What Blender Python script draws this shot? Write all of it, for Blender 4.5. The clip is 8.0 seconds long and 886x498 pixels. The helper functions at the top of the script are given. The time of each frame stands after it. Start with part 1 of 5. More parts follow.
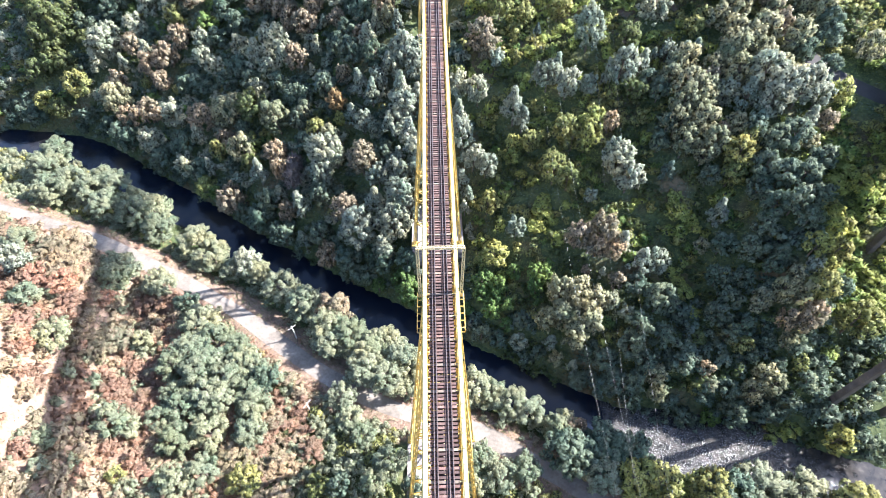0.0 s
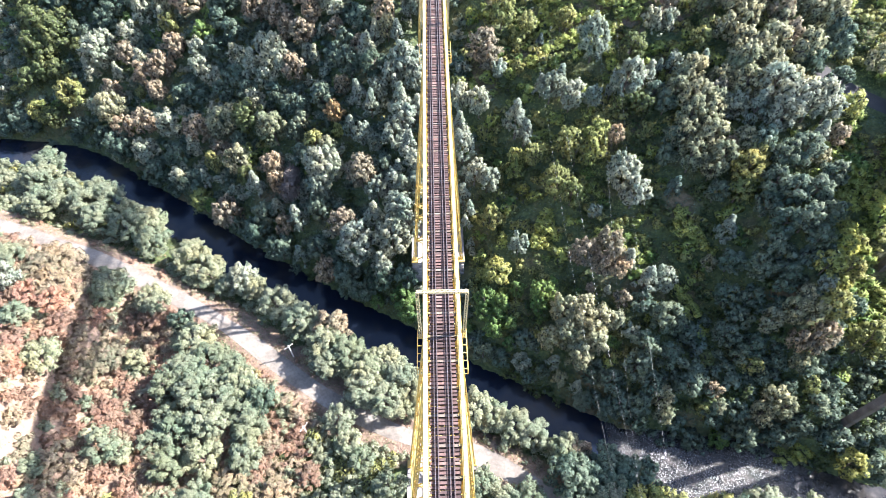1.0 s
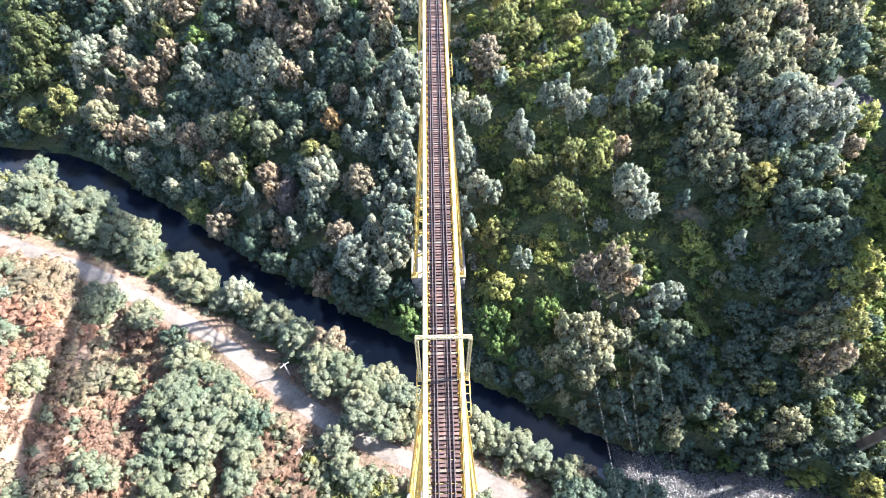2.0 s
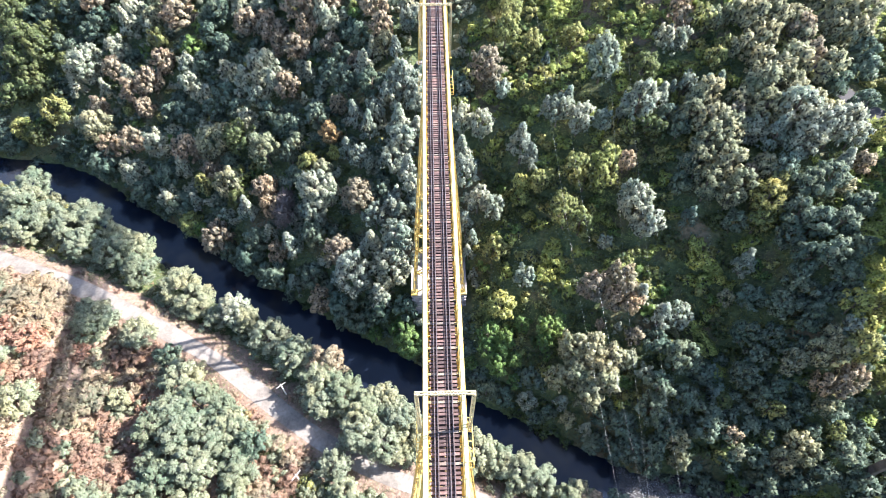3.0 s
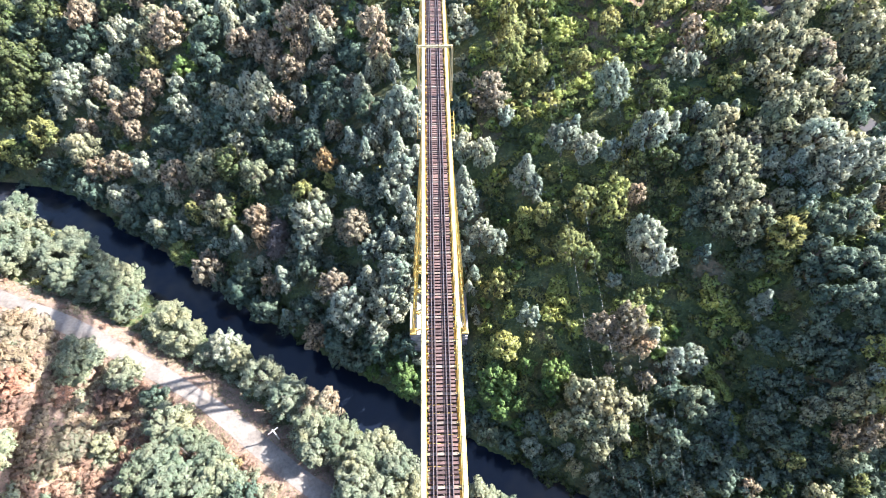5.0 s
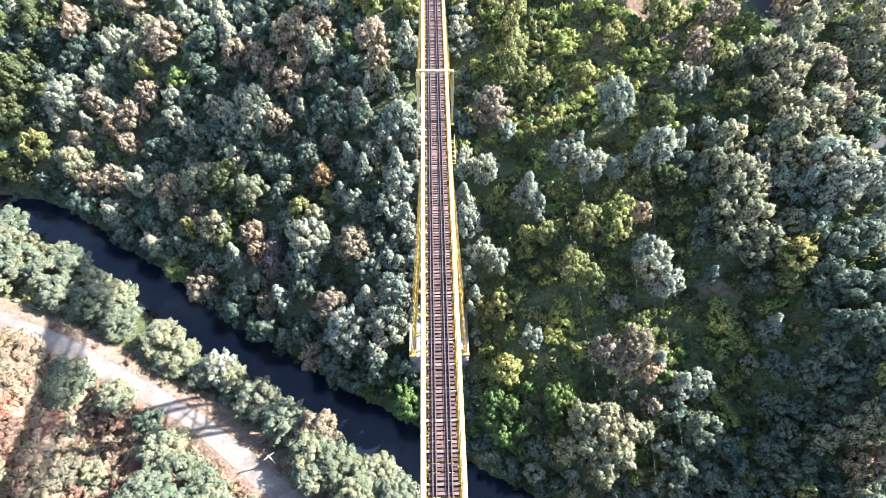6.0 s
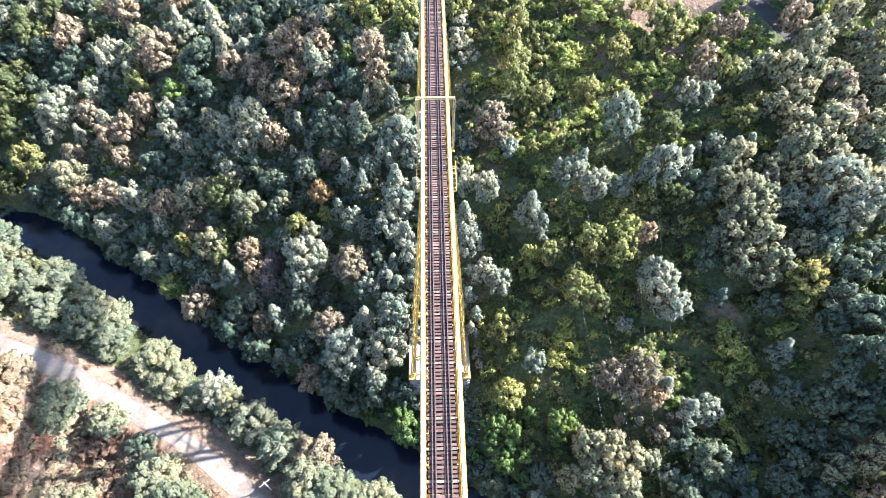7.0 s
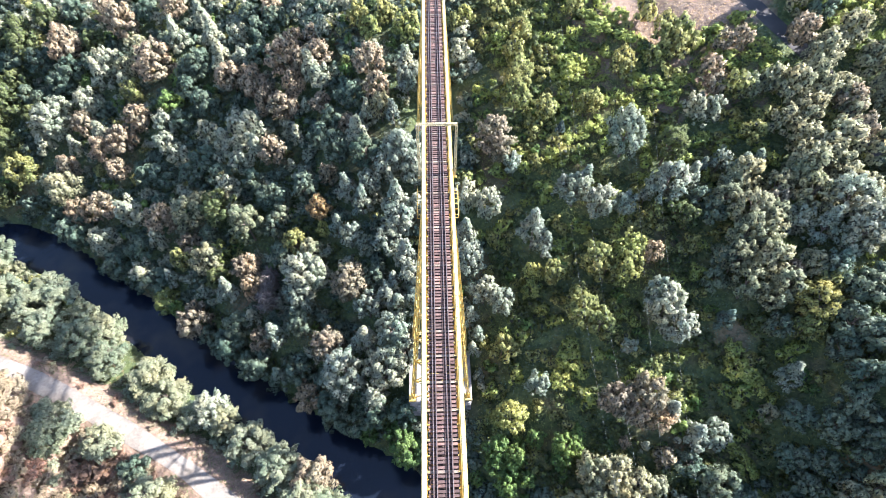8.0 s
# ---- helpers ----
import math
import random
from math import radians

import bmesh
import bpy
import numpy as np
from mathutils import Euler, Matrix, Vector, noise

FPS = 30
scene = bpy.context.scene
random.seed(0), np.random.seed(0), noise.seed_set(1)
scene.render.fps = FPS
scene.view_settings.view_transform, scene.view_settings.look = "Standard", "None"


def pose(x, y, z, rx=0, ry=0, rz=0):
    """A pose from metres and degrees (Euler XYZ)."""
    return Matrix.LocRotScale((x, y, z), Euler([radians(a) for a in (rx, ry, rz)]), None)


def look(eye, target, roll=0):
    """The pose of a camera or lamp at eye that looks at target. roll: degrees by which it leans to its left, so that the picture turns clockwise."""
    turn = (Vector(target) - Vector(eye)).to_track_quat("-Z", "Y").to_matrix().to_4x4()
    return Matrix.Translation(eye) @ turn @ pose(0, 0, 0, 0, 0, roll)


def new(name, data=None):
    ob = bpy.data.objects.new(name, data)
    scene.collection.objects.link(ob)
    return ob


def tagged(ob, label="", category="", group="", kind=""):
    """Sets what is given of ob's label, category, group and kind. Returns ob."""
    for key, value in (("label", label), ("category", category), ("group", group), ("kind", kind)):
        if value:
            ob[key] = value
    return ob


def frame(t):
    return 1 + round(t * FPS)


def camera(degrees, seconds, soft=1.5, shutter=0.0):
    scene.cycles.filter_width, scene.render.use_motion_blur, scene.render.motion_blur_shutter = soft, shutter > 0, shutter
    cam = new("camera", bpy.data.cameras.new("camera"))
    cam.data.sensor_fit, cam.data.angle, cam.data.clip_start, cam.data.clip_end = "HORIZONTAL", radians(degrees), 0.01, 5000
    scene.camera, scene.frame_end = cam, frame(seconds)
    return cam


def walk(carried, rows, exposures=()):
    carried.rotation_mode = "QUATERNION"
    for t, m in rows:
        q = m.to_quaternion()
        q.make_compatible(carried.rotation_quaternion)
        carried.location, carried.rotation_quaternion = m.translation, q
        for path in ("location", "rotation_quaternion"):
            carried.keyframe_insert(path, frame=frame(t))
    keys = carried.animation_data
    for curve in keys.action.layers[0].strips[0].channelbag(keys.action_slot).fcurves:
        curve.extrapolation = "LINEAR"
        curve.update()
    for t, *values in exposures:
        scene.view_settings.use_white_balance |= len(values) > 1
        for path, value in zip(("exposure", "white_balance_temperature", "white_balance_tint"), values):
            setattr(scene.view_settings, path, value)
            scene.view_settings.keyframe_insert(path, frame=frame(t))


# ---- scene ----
# ---- camera: a drone that flies level along the viaduct, looking down ahead ----
# World: x across the viaduct, y along it, z = 0 at the river. The plan is drawn in units of UNIT metres,
# so that the rails lie 80 units (93 m) up and their gauge is 1.68 m; it is brought to metres at the end.
UNIT = 1.157
cam = camera(78.71, 8.0, soft=0.6)
YAW, PITCH = -1.318, -52.871
ROWS = [
    (0.0, -0.47, 0.00, 131.67), (0.5, -0.50, 2.71, 131.61), (1.0, -0.52, 5.45, 131.45), (1.5, -0.53, 8.20, 130.61),
    (3.0, -0.54, 16.04, 130.34), (3.5, -0.52, 18.67, 130.38), (4.0, -0.48, 21.27, 130.41), (4.5, -0.42, 23.92, 130.54),
    (6.0, -0.31, 32.05, 130.83), (6.5, -0.29, 34.80, 130.98), (7.0, -0.29, 37.53, 131.05), (7.5, -0.31, 40.30, 131.17),
    (8.0, -0.39, 42.43, 131.20),
]
walk(cam, [(t, pose(x * UNIT, y * UNIT, z * UNIT, 90 + PITCH, 0.05, YAW)) for t, x, y, z in ROWS], exposures=[(0.0, 2.5, 5950, 13), (8.0, 2.5, 5950, 13)])

# ---- daylight ----
SUN_ELEVATION, SUN_AZIMUTH = 35.0, 14.5  # azimuth from +x towards +y
el, az = radians(SUN_ELEVATION), radians(SUN_AZIMUTH)
to_sun = Vector((math.cos(el) * math.cos(az), math.cos(el) * math.sin(az), math.sin(el)))
world = bpy.data.worlds.new("sky")
scene.world = world
world.use_nodes = True
sky = world.node_tree.nodes.new("ShaderNodeTexSky")
sky.sky_type = "NISHITA"
sky.sun_disc = False
sky.sun_elevation, sky.sun_rotation = el, radians(90 - SUN_AZIMUTH)
world.node_tree.links.new(sky.outputs[0], world.node_tree.nodes["Background"].inputs[0])
world.node_tree.nodes["Background"].inputs[1].default_value = 0.102
sun_data = bpy.data.lights.new("sun", "SUN")
sun_data.energy, sun_data.angle, sun_data.color = 4.8, radians(0.53), (1.0, 0.95, 0.87)
sun = new("sun", sun_data)
sun.matrix_world = look(to_sun * 400, (0, 0, 0))


# ---- materials ----
def material(name, rough=0.8, metal=0.0):
    m = bpy.data.materials.new(name)
    m.use_nodes = True
    t = m.node_tree
    b = t.nodes["Principled BSDF"]
    b.inputs["Roughness"].default_value, b.inputs["Metallic"].default_value = rough, metal
    return m, t, b


def node(t, kind, **values):
    n = t.nodes.new(kind)
    for key, value in values.items():
        n.inputs[key.replace("_", " ")].default_value = value
    return n


def ramp(t, source, stops):
    n = t.nodes.new("ShaderNodeValToRGB")
    while len(n.color_ramp.elements) < len(stops):
        n.color_ramp.elements.new(0.5)
    for e, (at, c) in zip(n.color_ramp.elements, stops):
        e.position, e.color = at, (*c, 1)
    t.links.new(source, n.inputs[0])
    return n.outputs[0]


def mix(t, how, factor, a, b):
    n = t.nodes.new("ShaderNodeMix")
    n.data_type, n.blend_type = "RGBA", how
    for socket, value in ((n.inputs[0], factor), (n.inputs[6], a), (n.inputs[7], b)):
        if hasattr(value, "is_linked"):
            t.links.new(value, socket)
        else:
            socket.default_value = value if isinstance(value, float) else (*value, 1)
    return n.outputs[2]


def noise_out(t, scale, detail=4.0, coords=None, rough=0.55):
    n = node(t, "ShaderNodeTexNoise", Scale=scale, Detail=detail, Roughness=rough)
    if coords is None:
        coords = t.nodes.new("ShaderNodeNewGeometry").outputs["Position"]
    t.links.new(coords, n.inputs["Vector"])
    return n.outputs["Fac"]


def bump(t, b, height, strength, distance):
    n = node(t, "ShaderNodeBump", Strength=strength, Distance=distance)
    t.links.new(height, n.inputs["Height"])
    t.links.new(n.outputs[0], b.inputs["Normal"])


def surface(name, stops, scale, rough=0.8, metal=0.0, fine=0.0, fine_scale=20.0, relief=0.3, depth=0.02, by_object=0.0):
    """A weathered surface: colours by coarse noise, darker and lighter grain by fine noise, a little relief."""
    m, t, b = material(name, rough, metal)
    colour = ramp(t, noise_out(t, scale), stops)
    grain = noise_out(t, fine_scale, 3.0)
    if fine:
        colour = mix(t, "MULTIPLY", fine, colour, ramp(t, grain, [(0.3, (0.45, 0.43, 0.42)), (0.65, (1.0, 1.0, 1.0))]))
    if by_object:
        info = t.nodes.new("ShaderNodeObjectInfo")
        colour = mix(t, "MULTIPLY", by_object, colour, ramp(t, info.outputs["Random"], [(0.0, (0.4, 0.4, 0.42)), (0.6, (0.95, 0.9, 0.9)), (0.82, (1.3, 1.25, 1.2)), (1.0, (2.1, 2.0, 1.85))]))
    t.links.new(colour, b.inputs["Base Color"])
    bump(t, b, grain, relief, depth)
    return m


def foliage(name, dark, mid, light, glow=0.4):
    """Leaves: the colour wanders from leaf to leaf and from tree to tree; some light passes through."""
    m, t, b = material(name, 0.65)
    dark, light = [tuple(c + (k - c) * 0.38 for c, k in zip(end, mid)) for end in (dark, light)]
    geo = t.nodes.new("ShaderNodeNewGeometry")
    colour = ramp(t, geo.outputs["Random Per Island"], [(0.0, dark), (0.5, mid), (1.0, light)])
    info = t.nodes.new("ShaderNodeObjectInfo")
    colour = mix(t, "MULTIPLY", 0.8, colour, ramp(t, info.outputs["Random"], [(0.0, (0.7, 0.78, 0.72)), (0.5, (1.0, 1.0, 1.0)), (1.0, (1.25, 1.15, 1.0))]))
    colour = mix(t, "MULTIPLY", 0.85, colour, ramp(t, noise_out(t, 0.14, 2.0), [(0.32, (0.80, 0.92, 0.90)), (0.5, (1.0, 1.0, 1.0)), (0.68, (1.16, 1.06, 0.94))]))
    colour = mix(t, "MULTIPLY", 0.35, colour, ramp(t, noise_out(t, 5.0, 2.0), [(0.35, (0.55, 0.57, 0.52)), (0.62, (1.15, 1.13, 1.12))]))
    t.links.new(colour, b.inputs["Base Color"])
    b.inputs["Specular IOR Level"].default_value = 0.2
    through_leaf = t.nodes.new("ShaderNodeBsdfTranslucent")
    t.links.new(colour, through_leaf.inputs[0])
    both = t.nodes.new("ShaderNodeMixShader")
    both.inputs[0].default_value = glow
    t.links.new(b.outputs[0], both.inputs[1])
    t.links.new(through_leaf.outputs[0], both.inputs[2])
    t.links.new(both.outputs[0], t.nodes["Material Output"].inputs["Surface"])
    return m


YELLOW = surface("yellow_paint", [(0.3, (0.46, 0.28, 0.045)), (0.5, (0.56, 0.385, 0.10)), (0.75, (0.60, 0.46, 0.21))], 0.9, 0.45, fine=0.35, fine_scale=6.0, relief=0.15)
PALE_YELLOW = surface("pale_yellow_paint", [(0.3, (0.60, 0.47, 0.20)), (0.6, (0.68, 0.60, 0.38)), (0.8, (0.71, 0.67, 0.52))], 0.7, 0.45, fine=0.2, fine_scale=5.0, relief=0.15)
CREAM = surface("cream_paint", [(0.3, (0.38, 0.30, 0.15)), (0.6, (0.46, 0.39, 0.24)), (0.8, (0.51, 0.46, 0.34))], 1.2, 0.5, fine=0.3, relief=0.15)
SLEEPER = surface("sleeper_timber", [(0.3, (0.07, 0.038, 0.033)), (0.5, (0.12, 0.07, 0.06)), (0.75, (0.175, 0.113, 0.098))], 0.8, 0.85, fine=0.5, fine_scale=9.0, by_object=0.8)
GIRDER = surface("girder_paint", [(0.3, (0.12, 0.082, 0.06)), (0.55, (0.185, 0.142, 0.108)), (0.8, (0.235, 0.192, 0.152))], 1.5, 0.6, fine=0.4, by_object=0.5)
FLOOR = surface("weathered_planking", [(0.3, (0.13, 0.085, 0.07)), (0.55, (0.20, 0.145, 0.118)), (0.8, (0.28, 0.215, 0.18))], 0.7, 0.85, fine=0.5, fine_scale=7.0)
RAIL = surface("rail_steel", [(0.3, (0.06, 0.035, 0.03)), (0.6, (0.12, 0.07, 0.055)), (0.8, (0.17, 0.11, 0.09))], 2.0, 0.55, 0.3, fine=0.3)
RAIL_HEAD = surface("worn_rail_head", [(0.3, (0.13, 0.10, 0.09)), (0.7, (0.22, 0.19, 0.18))], 3.0, 0.45, 0.6)
STONE = surface("masonry_stone", [(0.3, (0.22, 0.20, 0.19)), (0.5, (0.34, 0.31, 0.30)), (0.75, (0.44, 0.41, 0.38))], 0.8, 0.9, fine=0.6, fine_scale=5.0, relief=0.6, depth=0.05, by_object=0.6)
COPING = surface("limewashed_coping", [(0.3, (0.17, 0.15, 0.14)), (0.7, (0.31, 0.28, 0.26))], 0.6, 0.85, fine=0.4, fine_scale=4.0)
CONCRETE = surface("stained_concrete", [(0.3, (0.06, 0.045, 0.04)), (0.5, (0.10, 0.078, 0.07)), (0.75, (0.145, 0.12, 0.11))], 0.35, 0.85, fine=0.5, fine_scale=2.5)
ASPHALT = surface("old_asphalt", [(0.3, (0.038, 0.035, 0.036)), (0.7, (0.06, 0.054, 0.055))], 0.2, 0.9, fine=0.4, fine_scale=3.0)
GRAVEL = surface("pale_gravel_road", [(0.25, (0.12, 0.098, 0.08)), (0.5, (0.20, 0.172, 0.146)), (0.75, (0.265, 0.238, 0.21))], 0.16, 0.95, fine=0.5, fine_scale=1.4, relief=0.5, depth=0.06)
BARK = surface("bark", [(0.3, (0.10, 0.075, 0.06)), (0.7, (0.2, 0.165, 0.14))], 2.0, 0.9, fine=0.5, relief=0.6)
BRUSH_INNER = surface("dry_brush_inside", [(0.3, (0.17, 0.115, 0.085)), (0.7, (0.27, 0.2, 0.145))], 1.5, 0.95, fine=0.4, fine_scale=4.0)
BARK_PALE = surface("weathered_grey_twigs", [(0.3, (0.16, 0.13, 0.115)), (0.7, (0.26, 0.215, 0.19))], 2.0, 0.9, fine=0.3)
POLE_WOOD = surface("bleached_pole", [(0.3, (0.5, 0.46, 0.42)), (0.7, (0.7, 0.67, 0.62))], 2.0, 0.8, fine=0.3)
WIRE = surface("aluminium_wire", [(0.3, (0.20, 0.20, 0.20)), (0.7, (0.28, 0.28, 0.28))], 2.0, 0.5, 0.3)

LEAF_SILVER = foliage("silver_green_leaves", (0.168, 0.192, 0.153), (0.292, 0.322, 0.258), (0.432, 0.459, 0.375))
# Crown filler blocks: the shade between leaves is put into this dark colour.
CROWN_SHADE = surface("crown_gap_shade", [(0.3, (0.03, 0.034, 0.027)), (0.7, (0.06, 0.066, 0.052))], 1.5, 0.95, fine=0.4, fine_scale=4.0)
# The same gap shade as colour, paler, for the sage crowns.
SAGE_SHADE = surface("sage_gap_shade", [(0.3, (0.13, 0.132, 0.09)), (0.7, (0.21, 0.21, 0.145))], 1.5, 0.95, fine=0.4, fine_scale=4.0)
LEAF_SAGE = foliage("pale_sage_leaves", (0.170, 0.187, 0.127), (0.287, 0.310, 0.212), (0.403, 0.429, 0.311), 0.5)
# Dark green plants, and silver-green trees whose shade is put into the colour.
LEAF_DARK = foliage("dark_green_shaded_leaves", (0.079, 0.108, 0.080), (0.137, 0.178, 0.131), (0.225, 0.274, 0.204))
LEAF_OLIVE = foliage("olive_leaves", (0.154, 0.167, 0.061), (0.267, 0.271, 0.105), (0.415, 0.405, 0.173))
LEAF_PINK = foliage("brownish_pink_crowns", (0.176, 0.147, 0.100), (0.293, 0.238, 0.170), (0.443, 0.362, 0.270), 0.3)
LEAF_LIME = foliage("lime_green_leaves", (0.173, 0.197, 0.066), (0.294, 0.316, 0.112), (0.459, 0.472, 0.190))
LEAF_MOSS = foliage("moss_green_leaves", (0.076, 0.095, 0.036), (0.126, 0.150, 0.062), (0.200, 0.230, 0.108))
LEAF_GREY = foliage("grey_green_leaves", (0.163, 0.171, 0.109), (0.282, 0.286, 0.186), (0.440, 0.423, 0.285))
LEAF_ORANGE = foliage("dry_orange_leaves", (0.190, 0.119, 0.051), (0.288, 0.189, 0.090), (0.403, 0.292, 0.151), 0.2)
LEAF_BRIGHT = foliage("fresh_green_leaves", (0.077, 0.131, 0.041), (0.133, 0.208, 0.068), (0.227, 0.314, 0.119))
LEAF_CANE = foliage("yellow_green_cane", (0.240, 0.269, 0.076), (0.396, 0.425, 0.131), (0.612, 0.614, 0.226))
LEAF_BLUE = foliage("blue_green_leaves", (0.079, 0.113, 0.096), (0.139, 0.180, 0.156), (0.220, 0.269, 0.227))
LEAF_BROWN = foliage("dry_brown_brush", (0.280, 0.159, 0.114), (0.392, 0.233, 0.172), (0.515, 0.329, 0.252), 0.35)
LEAF_STRAW = foliage("dry_straw", (0.34, 0.24, 0.13), (0.46, 0.34, 0.20), (0.58, 0.45, 0.29), 0.3)
LEAF_TAN = foliage("straw_green_brush", (0.230, 0.184, 0.127), (0.318, 0.264, 0.186), (0.415, 0.351, 0.257), 0.35)


def ground_material():
    m, t, b = material("hillside_soil", 0.95)
    geo = t.nodes.new("ShaderNodeNewGeometry")
    coarse = noise_out(t, 0.06, 5.0)
    fine = noise_out(t, 0.9, 5.0)
    earth = ramp(t, fine, [(0.3, (0.06, 0.05, 0.025)), (0.5, (0.115, 0.092, 0.05)), (0.7, (0.18, 0.13, 0.08))])
    grass = ramp(t, fine, [(0.3, (0.028, 0.042, 0.015)), (0.52, (0.065, 0.086, 0.03)), (0.75, (0.13, 0.15, 0.058))])
    wild = mix(t, "MIX", ramp(t, coarse, [(0.34, (0, 0, 0)), (0.5, (1, 1, 1))]), earth, grass)
    # the dry slope by the gravel road and the mown clearing: straw and bare pinkish soil
    straw = ramp(t, fine, [(0.25, (0.12, 0.078, 0.055)), (0.5, (0.19, 0.13, 0.095)), (0.75, (0.26, 0.185, 0.14))])
    bare = ramp(t, fine, [(0.25, (0.12, 0.08, 0.057)), (0.5, (0.18, 0.128, 0.094)), (0.75, (0.24, 0.178, 0.135))])
    attribute = t.nodes.new("ShaderNodeAttribute")
    attribute.attribute_name = "dry"
    halved = mix(t, "MULTIPLY", 1.0, attribute.outputs["Color"], (0.65, 0.65, 0.65))
    edge = mix(t, "ADD", 0.3, halved, ramp(t, noise_out(t, 0.25, 4.0), [(0.3, (0, 0, 0)), (0.7, (1, 1, 1))]))
    colour = mix(t, "MIX", ramp(t, edge, [(0.36, (0, 0, 0)), (0.52, (1, 1, 1))]), wild, straw)
    colour = mix(t, "MIX", ramp(t, edge, [(0.7, (0, 0, 0)), (0.82, (1, 1, 1))]), colour, bare)
    t.links.new(colour, b.inputs["Base Color"])
    bump(t, b, fine, 0.8, 0.4)
    return m


SOIL = ground_material()


def water_material():
    m, t, b = material("river_water", 0.06)
    b.inputs["IOR"].default_value = 1.33
    bump(t, b, noise_out(t, 1.2, 3.0, rough=0.6), 0.14, 0.3)
    # shoals of pale silt below the surface, and sunlit patches of water, as colour
    t.links.new(ramp(t, noise_out(t, 0.05, 3.0), [(0.47, (0.007, 0.010, 0.018)), (0.7, (0.030, 0.026, 0.022))]), b.inputs["Base Color"])
    return m


WATER = water_material()


def rapids_material():
    """Broken water over a stony bed, calming down below the bend."""
    m, t, b = material("rapids_water", 0.05)
    stony = ramp(t, noise_out(t, 0.35), [(0.4, (0.012, 0.012, 0.013)), (0.6, (0.035, 0.031, 0.028)), (0.78, (0.085, 0.075, 0.065))])
    apart = t.nodes.new("ShaderNodeSeparateXYZ")
    t.links.new(t.nodes.new("ShaderNodeNewGeometry").outputs["Position"], apart.inputs[0])
    calm = node(t, "ShaderNodeMapRange", From_Min=92.0, From_Max=112.0, To_Min=0.7, To_Max=0.12)
    t.links.new(apart.outputs["X"], calm.inputs["Value"])
    # White flecks: foam, with the sun's glints put into the colour too.
    foam_glint = mix(t, "MULTIPLY", 1.0, ramp(t, noise_out(t, 2.6, 5.0, rough=0.7), [(0.53, (0, 0, 0)), (0.66, (1, 1, 1))]), ramp(t, noise_out(t, 0.16, 3.0), [(0.38, (0.15, 0.15, 0.15)), (0.58, (1, 1, 1))]))
    foam_glint = mix(t, "MULTIPLY", 1.0, foam_glint, ramp(t, calm.outputs[0], [(0.35, (0.04, 0.04, 0.04)), (0.68, (1, 1, 1))]))
    white = mix(t, "MIX", foam_glint, stony, (0.27, 0.265, 0.26))
    t.links.new(white, b.inputs["Base Color"])
    t.links.new(ramp(t, foam_glint, [(0.0, (0.05, 0.05, 0.05)), (0.6, (0.6, 0.6, 0.6))]), b.inputs["Roughness"])
    n = node(t, "ShaderNodeBump", Distance=0.42)
    t.links.new(calm.outputs[0], n.inputs["Strength"])
    t.links.new(noise_out(t, 2.1, 3.0), n.inputs["Height"])
    t.links.new(n.outputs[0], b.inputs["Normal"])
    return m


RAPIDS = rapids_material()


